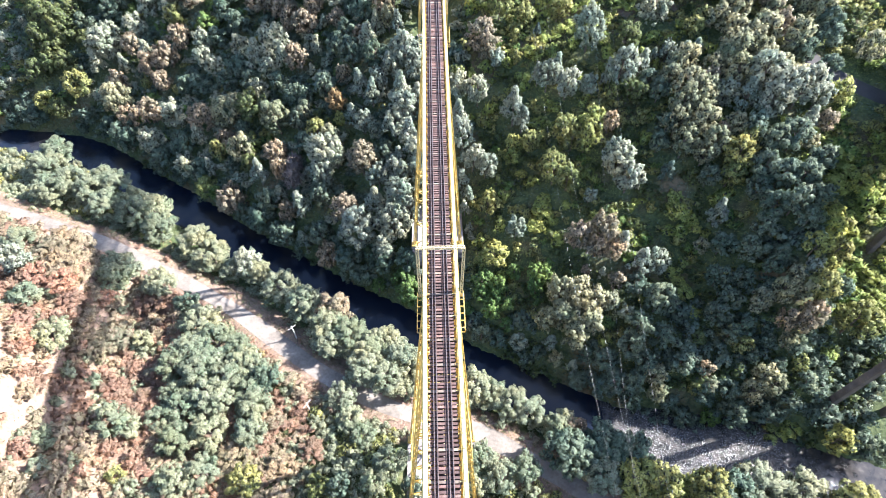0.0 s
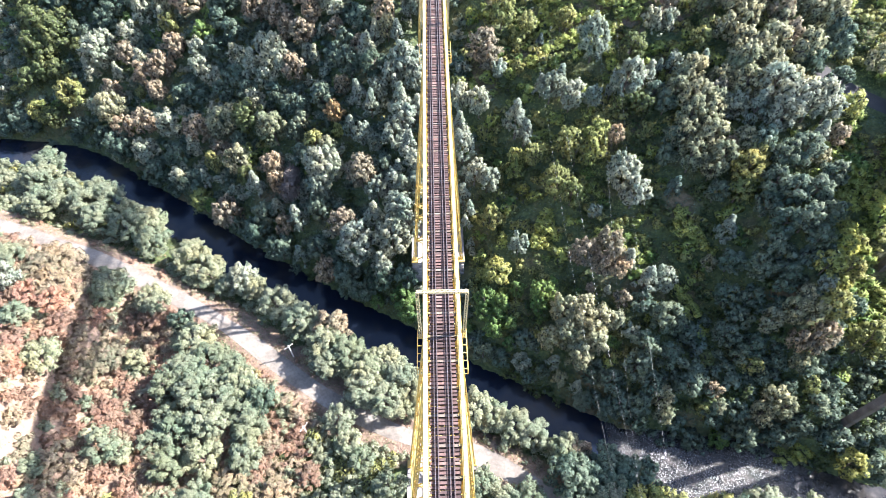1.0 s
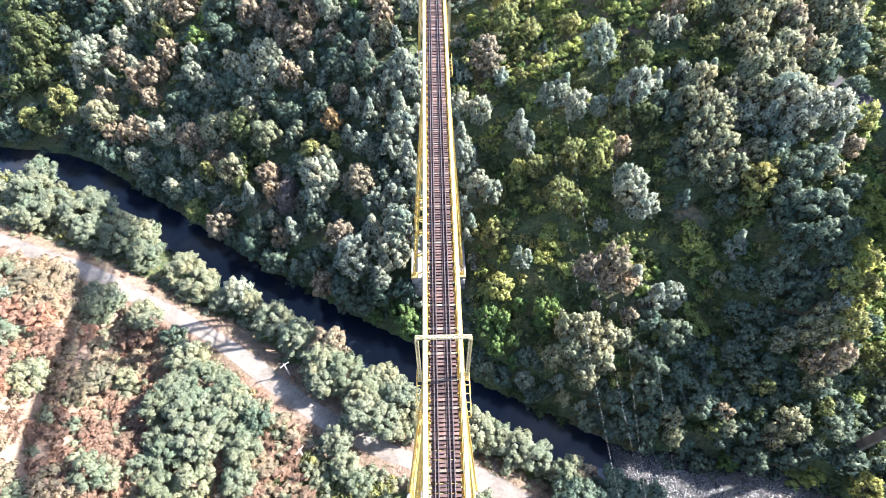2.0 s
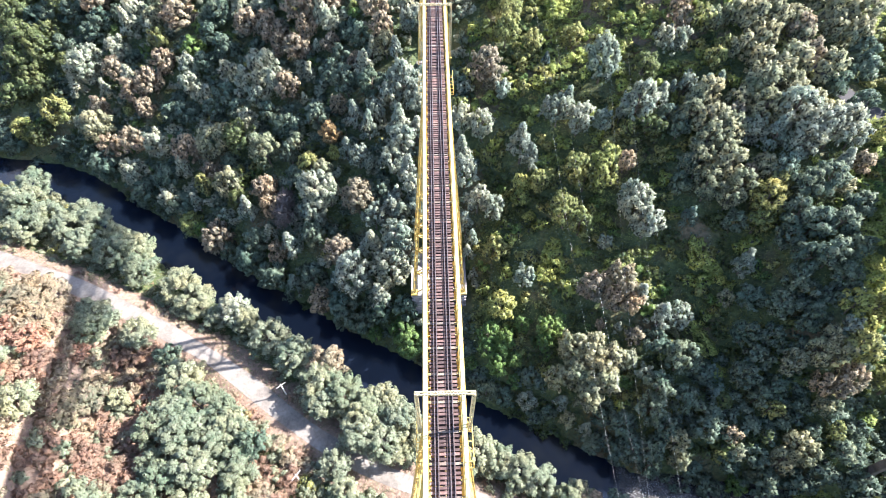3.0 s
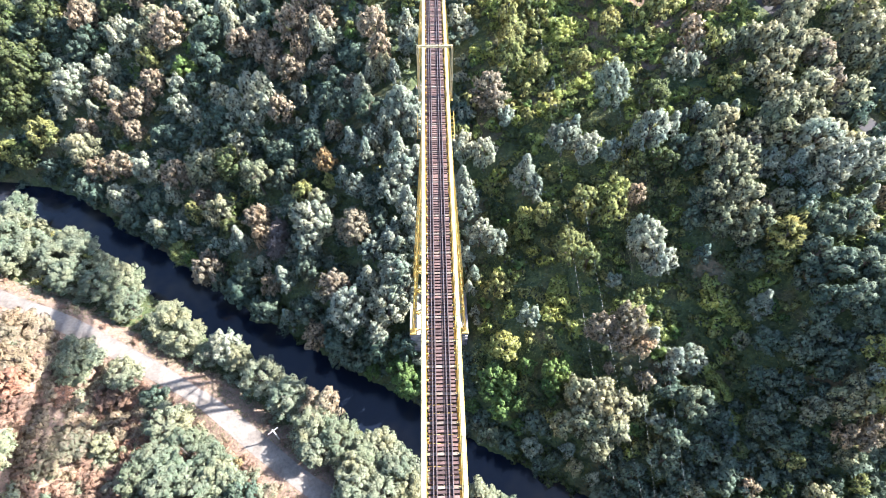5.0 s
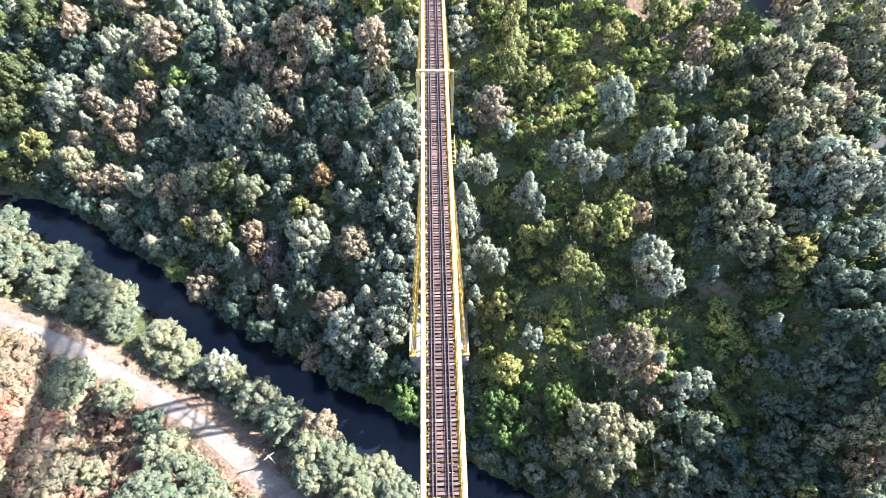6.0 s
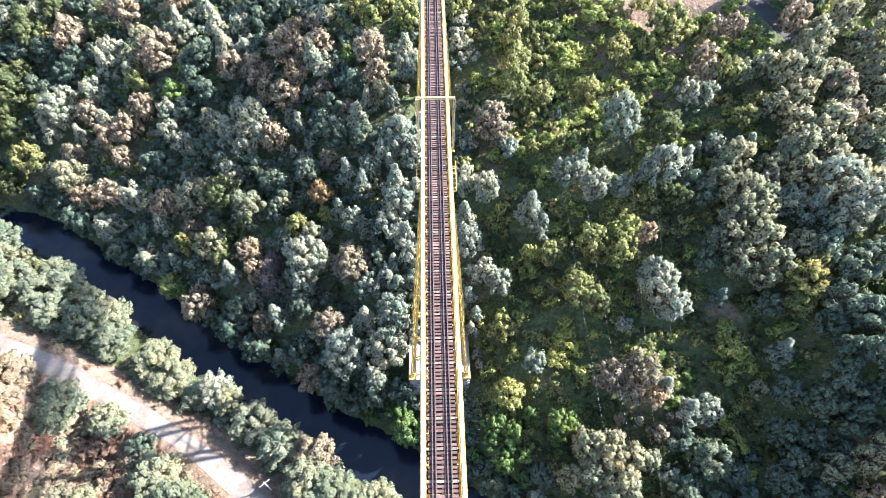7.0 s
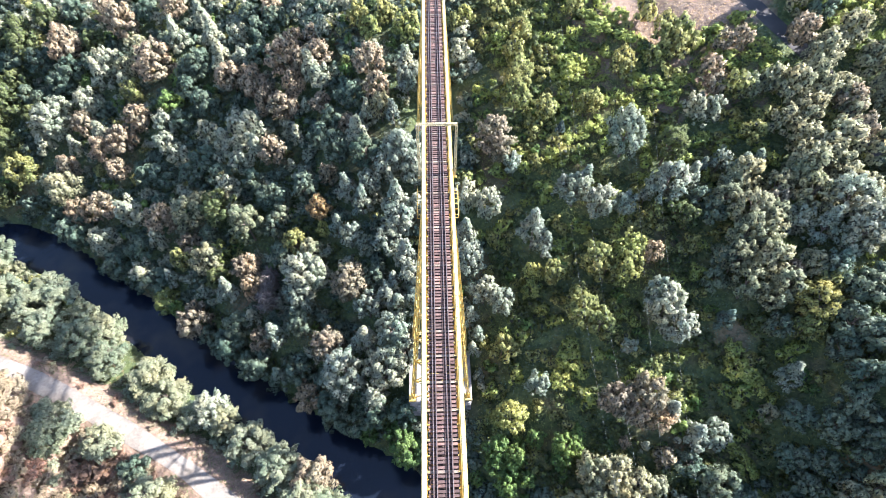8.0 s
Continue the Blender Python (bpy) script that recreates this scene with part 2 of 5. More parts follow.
# ---- mesh helpers ----
class Shape:
    """Collects boxes, beams and tubes and turns them into one mesh."""

    def __init__(self):
        self.v, self.f = [], []

    def add(self, verts, faces):
        k = len(self.v)
        self.v += [tuple(p) for p in verts]
        self.f += [tuple(i + k for i in q) for q in faces]
        return self

    def box(self, lo, hi, chamfer=0.0):
        (x0, y0, z0), (x1, y1, z1) = lo, hi
        if not chamfer:
            c = [(x, y, z) for z in (z0, z1) for x, y in ((x0, y0), (x1, y0), (x1, y1), (x0, y1))]
            return self.add(c, [(3, 2, 1, 0), (4, 5, 6, 7), (0, 1, 5, 4), (1, 2, 6, 5), (2, 3, 7, 6), (3, 0, 4, 7)])
        k = chamfer
        low = [(x0, y0, z0), (x1, y0, z0), (x1, y1, z0), (x0, y1, z0)]
        mid = [(x, y, z1 - k) for x, y, _ in low]
        top = [(x0 + k, y0 + k, z1), (x1 - k, y0 + k, z1), (x1 - k, y1 - k, z1), (x0 + k, y1 - k, z1)]
        ring = lambda a: [(a + i, a + (i + 1) % 4, a + 4 + (i + 1) % 4, a + 4 + i) for i in range(4)]
        return self.add(low + mid + top, [(3, 2, 1, 0), (8, 9, 10, 11)] + ring(0) + ring(4))

    def beam(self, a, b, w, h, up=(0, 0, 1), end=1.0):
        """A straight bar from a to b, w wide and h high; end: how much it is thinner at b."""
        a, b = Vector(a), Vector(b)
        d = (b - a).normalized()
        side = d.cross(Vector(up))
        side = side.normalized() if side.length > 1e-4 else Vector((1, 0, 0))
        top = side.cross(d)
        c = []
        for p, s in ((a, 1.0), (b, end)):
            for i, j in ((-1, -1), (1, -1), (1, 1), (-1, 1)):
                c.append(p + side * (i * w * s / 2) + top * (j * h * s / 2))
        return self.add(c, [(3, 2, 1, 0), (4, 5, 6, 7), (0, 1, 5, 4), (1, 2, 6, 5), (2, 3, 7, 6), (3, 0, 4, 7)])

    def tube(self, points, radii, sides=7):
        """A round limb through the points."""
        v, f = [], []
        for i, p in enumerate(points):
            d = (Vector(points[min(i + 1, len(points) - 1)]) - Vector(points[max(i - 1, 0)])).normalized()
            s = d.cross(Vector((0.3, 1, 0.1))).normalized()
            u = d.cross(s)
            for k in range(sides):
                a = 2 * math.pi * k / sides
                v.append(Vector(p) + (s * math.cos(a) + u * math.sin(a)) * radii[i])
        for i in range(len(points) - 1):
            for k in range(sides):
                q = (k + 1) % sides
                f.append((i * sides + k, i * sides + q, (i + 1) * sides + q, (i + 1) * sides + k))
        f.append(tuple(range((len(points) - 1) * sides, len(points) * sides)))
        return self.add(v, f)

    def mesh(self, name):
        m = bpy.data.meshes.new(name)
        m.from_pydata(self.v, [], self.f)
        m.update()
        return m


def quad_mesh(name, verts, quads):
    """A mesh from an array of places and an array of faces with as many corners each."""
    m = bpy.data.meshes.new(name)
    m.vertices.add(len(verts))
    m.vertices.foreach_set("co", np.asarray(verts, dtype=np.float32).ravel())
    m.loops.add(quads.size)
    m.loops.foreach_set("vertex_index", np.asarray(quads, dtype=np.int32).ravel())
    m.polygons.add(len(quads))
    m.polygons.foreach_set("loop_start", np.arange(0, quads.size, quads.shape[1], dtype=np.int32))
    m.update(calc_edges=True)
    return m


def part(name, shape, mat, parent, label="", at=None):
    """Links a shape or a mesh as one object under a thing or under a part."""
    data = shape.mesh(name) if isinstance(shape, Shape) else shape
    if not data.materials:
        data.materials.append(mat)
    ob = new(name, data)
    if parent is not None:
        ob.parent = parent
    if at is not None:
        ob.matrix_basis = at if isinstance(at, Matrix) else Matrix.Translation(at)
    if label:
        tagged(ob, label)
    return ob


def thing(name, at, label, category, group="", kind=""):
    ob = new(name)
    ob.empty_display_size = 0.2
    ob.matrix_basis = at if isinstance(at, Matrix) else Matrix.Translation(at)
    return tagged(ob, label, category, group, kind)


# ---- the lie of the land ----
RIVER = [(-420, 208), (-250, 167), (-178, 154.5), (-160, 153), (-142, 150.8), (-129, 148), (-119, 143.6), (-108.5, 136.8), (-98.4, 129.4), (-82.1, 119), (-64.1, 105.5), (-44.1, 93), (-29.6, 83.5), (-7.6, 71.4), (7, 61), (23.6, 53), (40.5, 44), (52, 40), (64, 38.5), (76, 36.5), (90, 31), (130, 18), (260, -44), (500, -180)]
GRAVEL_ROAD = [(-330, 176), (-200, 134), (-136.4, 112.6), (-115.5, 105.2), (-103, 100.4), (-92.8, 95.8), (-78.8, 89.0), (-65.0, 81.8), (-55.8, 76.6), (-48.2, 71.3), (-40.9, 65.9), (-33.4, 60.2), (-25.6, 55.2), (-16.8, 50.5), (-8.2, 46.6), (0.5, 44.6), (7.4, 42.6), (13.4, 39.6), (20.1, 35.2), (25.9, 31.9), (32.2, 28.1), (48, 14), (80, -12), (200, -118)]
ASPHALT_ROAD = [(40, 330), (55, 230), (66, 192), (74, 172), (80, 162), (88, 151), (92, 141), (94, 131), (98, 123), (104, 117), (112, 112), (122, 107), (142, 95), (190, 82), (320, 60)]


def line_distance(x, y, line):
    """Distance from the line, negative on its right as one goes along it, and how far along."""
    best, sign, along, run = np.full(x.shape, 1e9), np.ones(x.shape), np.zeros(x.shape), 0.0
    for (ax, ay), (bx, by) in zip(line, line[1:]):
        dx, dy = bx - ax, by - ay
        size = math.hypot(dx, dy)
        s = np.clip(((x - ax) * dx + (y - ay) * dy) / size**2, 0, 1)
        d = np.hypot(x - ax - s * dx, y - ay - s * dy)
        near = d < best
        sign = np.where(near, np.sign(dx * (y - ay) - dy * (x - ax) + 1e-9), sign)
        along = np.where(near, run + s * size, along)
        best = np.where(near, d, best)
        run += size
    return best * sign, along


def smooth(a, b, v):
    s = np.clip((v - a) / (b - a), 0, 1)
    return s * s * (3 - 2 * s)


def hill(x, y):
    """Height of the ground without roads."""
    d, _ = line_distance(x, y, RIVER)
    bed_half = 6.0 + 2.4 * smooth(44, 54, x) * (1 - smooth(78, 90, x))
    far = np.clip(d - bed_half, 0, 150)
    up = 1.5 + 0.58 * far - 0.00065 * far**2
    # a steep bank first, a shelf above it and a gully beside the ridge
    shelf = (5.4 - 2.4 * smooth(60, 110, d)) * (1 - 0.2 * smooth(-10, -40, x))
    shelf = shelf * (1 - smooth(82, 96, x) * (1 - smooth(62, 90, y)))
    shelf = shelf * smooth(6, 15, d) - 4.0 * np.exp(-(((x - 60) / 8) ** 2) - ((y - 75) / 13) ** 2)
    shelf = shelf + 8.5 * np.exp(-(((x - 84) / 9.5) ** 2)) * smooth(50, 68, y) * (1 - 0.5 * smooth(78, 90, y)) * (1 - smooth(104, 122, y))
    beside_tower = np.exp(-((x / 10) ** 2) - ((y - 93.5) / 10) ** 2) + np.exp(-((x / 9) ** 2) - ((y - 153.6) / 9) ** 2)
    up = up + shelf * (1 - 0.85 * np.clip(beside_tower, 0, 1))
    back = np.clip(-d - 6.5, 0, 400)
    west = smooth(-78, -96, x)
    down = 1.2 + 0.22 * np.minimum(back, 14) + 0.14 * np.clip(back - 18, 0, 24) + (0.42 + 0.2 * smooth(-66, -78, x)) * np.clip(back - 42, 0, 150)
    down = down + west * 14 * smooth(17, 34, back) * (1 - smooth(60, 110, back))
    z = np.where(d > 0, up, down)
    z = np.minimum(z, 79 + 0.02 * np.abs(d))
    bed = smooth(bed_half - 1.0, bed_half + 1.5, np.abs(d))
    z = -1.6 * (1 - bed) + z * bed
    lumps = 0.9 * np.sin(x * 0.11 + 1.3) * np.sin(y * 0.13 + 0.4) + 0.5 * np.sin(x * 0.31 + y * 0.23)
    return z + lumps * smooth(9, 25, np.abs(d))


def height(x, y):
    x, y = np.asarray(x, dtype=float), np.asarray(y, dtype=float)
    z = hill(x, y)
    for line, half, low in ((GRAVEL_ROAD, 2.7, 4.6), (ASPHALT_ROAD, 3.6, None)):
        d, _ = line_distance(x, y, line)
        if low is None:
            level = 45.5 + 0.32 * np.clip(y - 112, -40, 62)
        else:
            level = low + 0.085 * np.clip(-45 - x, 0, 50)
        near = 1 - smooth(half, half + 4.5, np.abs(d))
        z = z * (1 - near) + level * near
    return z


def ground_at(x, y):
    return float(height(np.array([x]), np.array([y]))[0])


def dryness(x, y):
    """Where straw and bare soil show: the slope above the gravel road, and the clearing by the asphalt road."""
    d, _ = line_distance(x, y, GRAVEL_ROAD)
    slope = smooth(2, 9, -d) * (1 - smooth(-55, -35, x)) * 0.75
    ragged = 2.6 * np.sin(x * 0.45 + 1.7 * np.sin(y * 0.31)) + 2.2 * np.sin(y * 0.52 + 1.3 * np.sin(x * 0.27 + 1.0))
    patch = 1 - smooth(2, 11, np.hypot((x + 88) * 0.8, (y - 45) * 1.2) + ragged)
    verge = (1 - smooth(4.5, 9.5, np.abs(d))) * 0.75
    bald = smooth(0.25, 0.6, np.sin(x * 0.33 + 1.3 * np.sin(y * 0.21)) * np.cos(y * 0.29 + x * 0.11)) * smooth(138, 150, y) * smooth(14, 24, x) * 0.3
    bald = bald + 0.42 * smooth(126, 146, y) * smooth(26, 40, x) * (1 - smooth(74, 84, x))
    clear = (1 - smooth(9, 15, np.hypot((x - 62) * 0.62, y - 171))) * 0.95
    return np.clip(np.maximum(np.maximum(slope, verge), np.maximum(np.maximum(clear, bald), patch)), 0, 1)


def stretch(lo, hi, step, reach):
    inner = np.arange(lo, hi + step, step)
    outer, at, s = [], hi + step, step
    while at < reach:
        s *= 1.35
        at += s
        outer.append(at)
    left, at, s = [], lo, step
    while at > -reach:
        s *= 1.35
        at -= s
        left.append(at)
    return np.array(left[::-1] + list(inner) + outer)


gx, gy = stretch(-190, 170, 2.0, 3200), stretch(-30, 290, 2.0, 3200)
X, Y = np.meshgrid(gx, gy)
Z = height(X, Y)
nx, ny = len(gx), len(gy)
index = np.arange(nx * ny).reshape(ny, nx)
quads = np.stack([index[:-1, :-1], index[:-1, 1:], index[1:, 1:], index[1:, :-1]], axis=-1).reshape(-1, 4)
ground_mesh = quad_mesh("ground", np.stack([X, Y, Z], axis=-1).reshape(-1, 3), quads)
dry = ground_mesh.attributes.new("dry", "FLOAT", "POINT")
dry.data.foreach_set("value", dryness(X, Y).ravel().astype(np.float32))
ground_mesh.polygons.foreach_set("use_smooth", np.ones(len(quads), dtype=bool))
tagged(part("ground", ground_mesh, SOIL, None), "wooded valley sides of dark soil, grass and straw", "ground", kind="structure")


def ribbon(name, line, half, z, mat, label, category, steps=6, lift=0.0, uneven=0.0):
    """A strip along a line: water or road."""
    pts = []
    for a, b in zip(line, line[1:]):
        n = max(2, int(math.hypot(b[0] - a[0], b[1] - a[1]) / 2.0))
        pts += [(a[0] + (b[0] - a[0]) * i / n, a[1] + (b[1] - a[1]) * i / n) for i in range(n)]
    pts.append(line[-1])
    p = np.array(pts)
    for _ in range(6):
        p[1:-1] = (p[:-2] + 2 * p[1:-1] + p[2:]) / 4
    d = np.gradient(p, axis=0)
    d /= np.linalg.norm(d, axis=1)[:, None]
    side = np.stack([-d[:, 1], d[:, 0]], axis=1)
    rows = []
    wobble = uneven * np.sin(np.arange(len(p)) * 0.37) * np.cos(np.arange(len(p)) * 0.11)
    for s in np.linspace(-1, 1, steps + 1):
        q = p + side * (s * (half + wobble))[:, None]
        zz = np.full(len(p), z) if z is not None else height(q[:, 0], q[:, 1]) + lift * (1 - 0.5 * s * s)
        rows.append(np.stack([q[:, 0], q[:, 1], zz], axis=1))
    v = np.stack(rows, axis=1).reshape(-1, 3)
    i = np.arange(len(v)).reshape(len(p), steps + 1)
    f = np.stack([i[:-1, :-1], i[1:, :-1], i[1:, 1:], i[:-1, 1:]], axis=-1).reshape(-1, 4)[:, ::-1]
    return tagged(part(name, quad_mesh(name, v, f), mat, None), label, category, kind="structure")


ribbon("water", RIVER, 11.0, 0.0, WATER, "dark slow river between wooded banks", "river")


def riffle():
    """The shallow rapids: standing waves over stones, fading into the smooth river at both ends."""
    x, y = np.meshgrid(np.arange(40, 122, 0.3), np.arange(8, 60, 0.3))
    gen = np.random.default_rng(21)
    z = np.zeros(x.shape)
    for _ in range(14):
        turn, wave = gen.uniform(-1.5, 1.5), gen.uniform(0.9, 2.4)
        z += 0.007 * wave * np.sin((x * math.cos(turn) + y * math.sin(turn)) * 2 * math.pi / wave + gen.uniform(0, 6.28) + 0.8 * np.sin(0.5 * y + gen.uniform(0, 6)))
    d, _ = line_distance(x, y, RIVER)
    z = 0.012 + (z + 0.06) * smooth(42, 50, x) * (1 - smooth(82, 100, x))
    i = np.arange(x.size).reshape(x.shape)
    f = np.stack([i[:-1, :-1], i[:-1, 1:], i[1:, 1:], i[1:, :-1]], axis=-1).reshape(-1, 4)
    f = f[(np.abs(d).ravel()[f] < 10.5).all(axis=1)]
    used, f = np.unique(f, return_inverse=True)
    m = quad_mesh("water", np.stack([x, y, z], axis=-1).reshape(-1, 3)[used], f.reshape(-1, 4))
    m.polygons.foreach_set("use_smooth", np.ones(len(m.polygons), dtype=bool))
    tagged(part("water", m, RAPIDS, None), "glittering shallow rapids at the river's bend", "river", kind="structure")


riffle()
ribbon("road", GRAVEL_ROAD, 2.1, None, GRAVEL, "pale sunlit gravel road along the river", "road", lift=0.09, uneven=0.35)
ribbon("road", ASPHALT_ROAD, 2.1, None, ASPHALT, "grey asphalt road winding uphill through the wood", "road", lift=0.09)

# ---- the railway viaduct ----
DECK = 80.0  # rail head
NEAR, FAR = -150.0, 236.0
PANEL = 2.88
SIDE = 1.84  # half the distance of the trusses
DEEP = 6.2
viaduct = thing("railway_viaduct", (0, 0, DECK), "long yellow steel truss railway viaduct on lattice towers", "bridge")
length = FAR - NEAR


for m, paint, words in ((-1, PALE_YELLOW, "pale yellow top chord"), (1, YELLOW, "yellow riveted top chord")):
    x = SIDE * m
    top = part("top_chord", Shape().box((x - 0.2, NEAR, -0.62), (x + 0.2, FAR, 0.03)), paint, viaduct, words)
    wide = 0.19 if m < 0 else 0.14
    part("cover_plate", Shape().box((x - wide, NEAR, 0.032), (x + wide, FAR, 0.075), 0.01), PALE_YELLOW, top, "pale cover plate")
    for edge in (-1, 1):
        part("edge_angle", Shape().box((x + edge * 0.235 - 0.03, NEAR, -0.4), (x + edge * 0.235 + 0.03, FAR, 0.0)), YELLOW, top)
for m in (-1, 1):
    part("bottom_chord", Shape().box((m * SIDE - 0.2, NEAR, -DEEP), (m * SIDE + 0.2, FAR, -DEEP + 0.4)), YELLOW, viaduct)

# Unseen stringers, added with broad flanges to close the deck's cast shadow.
for x in (-0.7, 0.76):
    part("stringer", Shape().box((x - 0.28, NEAR, -0.86), (x + 0.28, FAR, -0.80)).box((x - 0.03, NEAR, -0.80), (x + 0.03, FAR, -0.40)), GIRDER, viaduct, "dull brown stringer under the sleepers")
bolt = Shape().box((-0.07, -0.09, 0), (0.07, 0.09, 0.05), 0.02).mesh("bolt_plate")
upright = Shape().box((-0.11, -0.12, -DEEP + 0.41), (0.11, 0.12, -0.63)).mesh("upright")
web = Shape()
for k in range(4):
    y0 = -PANEL / 2 + 0.12 + k * (PANEL - 0.24) / 4
    y1 = y0 + (PANEL - 0.24) / 4
    z0, z1 = -DEEP + 0.41, -0.63
    for q in range(2):
        za, zb = z0 + (z1 - z0) * q / 2, z0 + (z1 - z0) * (q + 1) / 2
        web.beam((-0.05, y0, za), (-0.05, y1, zb), 0.03, 0.5, up=(1, 0, 0))
        web.beam((0.05, y1, za), (0.05, y0, zb), 0.03, 0.5, up=(1, 0, 0))
web = web.mesh("lattice_web")
girder = Shape().box((-SIDE + 0.28, -0.13, -0.24), (SIDE - 0.28, 0.13, -0.20)).box((-SIDE + 0.28, -0.03, -0.75), (SIDE - 0.28, 0.03, -0.24)).box((-SIDE + 0.28, -0.15, -0.79), (SIDE - 0.28, 0.15, -0.75)).mesh("cross_girder")
bracket = Shape().box((-0.16, -0.05, -0.55), (0.16, 0.05, -0.14)).mesh("bracket")
sleeper = Shape().box((-1.38, -0.13, -0.38), (1.38, 0.13, -0.19), 0.015).mesh("sleeper")
lateral = Shape().beam((-SIDE + 0.25, -PANEL / 2, -DEEP + 0.25), (SIDE - 0.25, PANEL / 2, -DEEP + 0.25), 0.12, 0.1).mesh("lateral_brace")
joist = Shape().box((-SIDE + 0.28, -0.025, -0.62), (SIDE - 0.28, 0.025, -0.45)).mesh("joist")
panels = int(length / PANEL)
count = 0
for i in range(panels):
    y = NEAR + (i + 0.5) * PANEL
    part("cross_girder", girder, GIRDER, viaduct, at=(0, y, 0))
    if -60 < y < 170:
        for k in (2.5, 4.5):
            part("joist", joist, YELLOW, viaduct, at=(0, y + k * PANEL / 7, 0))
    near_view = 6 < y < 146
    if near_view:
        for k in range(1, 7):
            wob = 0.035 * math.sin(i * 7.1 + k * 3.3)
            part("sleeper", sleeper, SLEEPER, viaduct, at=pose(0.05 * math.sin(i * 3.7 + k * 5.1), y + k * PANEL / 7 + wob, 0.012 * math.sin(i + k * 2.2), 0, 0, 0.8 * math.sin(i * 2.3 + k)))
    for m in (-1, 1):
        part("upright", upright, YELLOW, viaduct, at=(m * SIDE, y, 0))
        if -80 < y < 190:
            part("lattice_web", web, YELLOW, viaduct, at=(m * SIDE, y + PANEL / 2, 0))
        if near_view:
            for k in (0, 0.5):
                part("bracket", bracket, YELLOW, viaduct, at=pose(m * (SIDE - 0.37), y + k * PANEL, 0, 0, 0, 0 if m > 0 else 180))
    if -80 < y < 190:
        part("lateral_brace", lateral, YELLOW, viaduct, at=pose(0, y + PANEL / 2, 0) if i % 2 else pose(0, y + PANEL / 2, 0) @ Matrix.Diagonal((-1, 1, 1, 1)))
    if near_view:
        for k in (0.0, 0.5):
            part("bolt_plate", bolt, YELLOW, viaduct, at=(SIDE + 0.0, y + k * PANEL, 0.078))
rest = Shape()
for i in range(panels):
    y = NEAR + (i + 0.5) * PANEL
    if not 6 < y < 146:
        for k in range(1, 7):
            rest.box((-1.38, y + k * PANEL / 7 - 0.13, -0.38), (1.38, y + k * PANEL / 7 + 0.13, -0.19))
tagged(part("distant_sleepers", rest, SLEEPER, viaduct), kind="stuff")
for x, name in ((-0.65, "rail"), (0.79, "rail"), (-0.96, "guard_rail"), (0.42, "guard_rail")):
    rail = Shape().box((x - 0.07, NEAR, -0.188), (x + 0.07, FAR, -0.155)).box((x - 0.012, NEAR, -0.155), (x + 0.012, FAR, -0.045)).box((x - 0.045, NEAR, -0.05), (x + 0.045, FAR, -0.003))
    r = part(name, rail, RAIL, viaduct)
    part("rail_head", Shape().box((x - 0.028, NEAR, -0.003), (x + 0.028, FAR, 0.0)), RAIL_HEAD, r)
part("floor_boarding", Shape().box((-1.36, NEAR, -0.97), (-0.02, FAR, -0.90), 0.01), FLOOR, viaduct, "weathered brown planking below the sleepers")
part("floor_boarding", Shape().box((0.02, NEAR, -0.97), (1.36, FAR, -0.90), 0.01), FLOOR, viaduct, "weathered brown planking below the sleepers")
part("cable_duct", Shape().box((0.14, NEAR, -0.187), (0.19, FAR, -0.13)), RAIL, viaduct, "thin dark cable laid between the rails")


def lattice(s, a, b, size, thick, bays, up):
    """A square lattice bar from a to b: four corner bars and zigzag lacing."""
    a, b = Vector(a), Vector(b)
    d = (b - a).normalized()
    u = d.cross(Vector(up)).normalized()
    w = u.cross(d)
    corners = [(u * i + w * j) * size / 2 for i, j in ((-1, -1), (1, -1), (1, 1), (-1, 1))]
    for c in corners:
        s.beam(a + c, b + c, thick, thick, up)
    for k in range(bays):
        p, q = a + (b - a) * (k / bays), a + (b - a) * ((k + 1) / bays)
        for c, e in zip(corners, corners[1:] + corners[:1]):
            s.beam(p + (c if k % 2 else e), q + (e if k % 2 else c), thick * 0.7, thick * 0.5, up)
    return s


def gantry(y):
    g = thing("catenary_gantry", (0, y, DECK), "cream lattice steel catenary gantry over the track", "gantry", "gantries on the viaduct")
    for m in (-1, 1):
        part("post", lattice(Shape(), (m * 2.36, 0, -1.3), (m * 2.42, 0, 7.5), 0.26, 0.075, 20, (0, 1, 0)), CREAM, g)
        part("foot_plate", Shape().box((m * 2.36 - 0.25, -0.2, -1.34), (m * 2.36 + 0.25, 0.2, -1.26), 0.02), YELLOW, g)
    part("cross_beam", lattice(Shape(), (-2.52, 0, 7.75), (2.52, 0, 7.75), 0.24, 0.07, 18, (0, 0, 1)), CREAM, g)


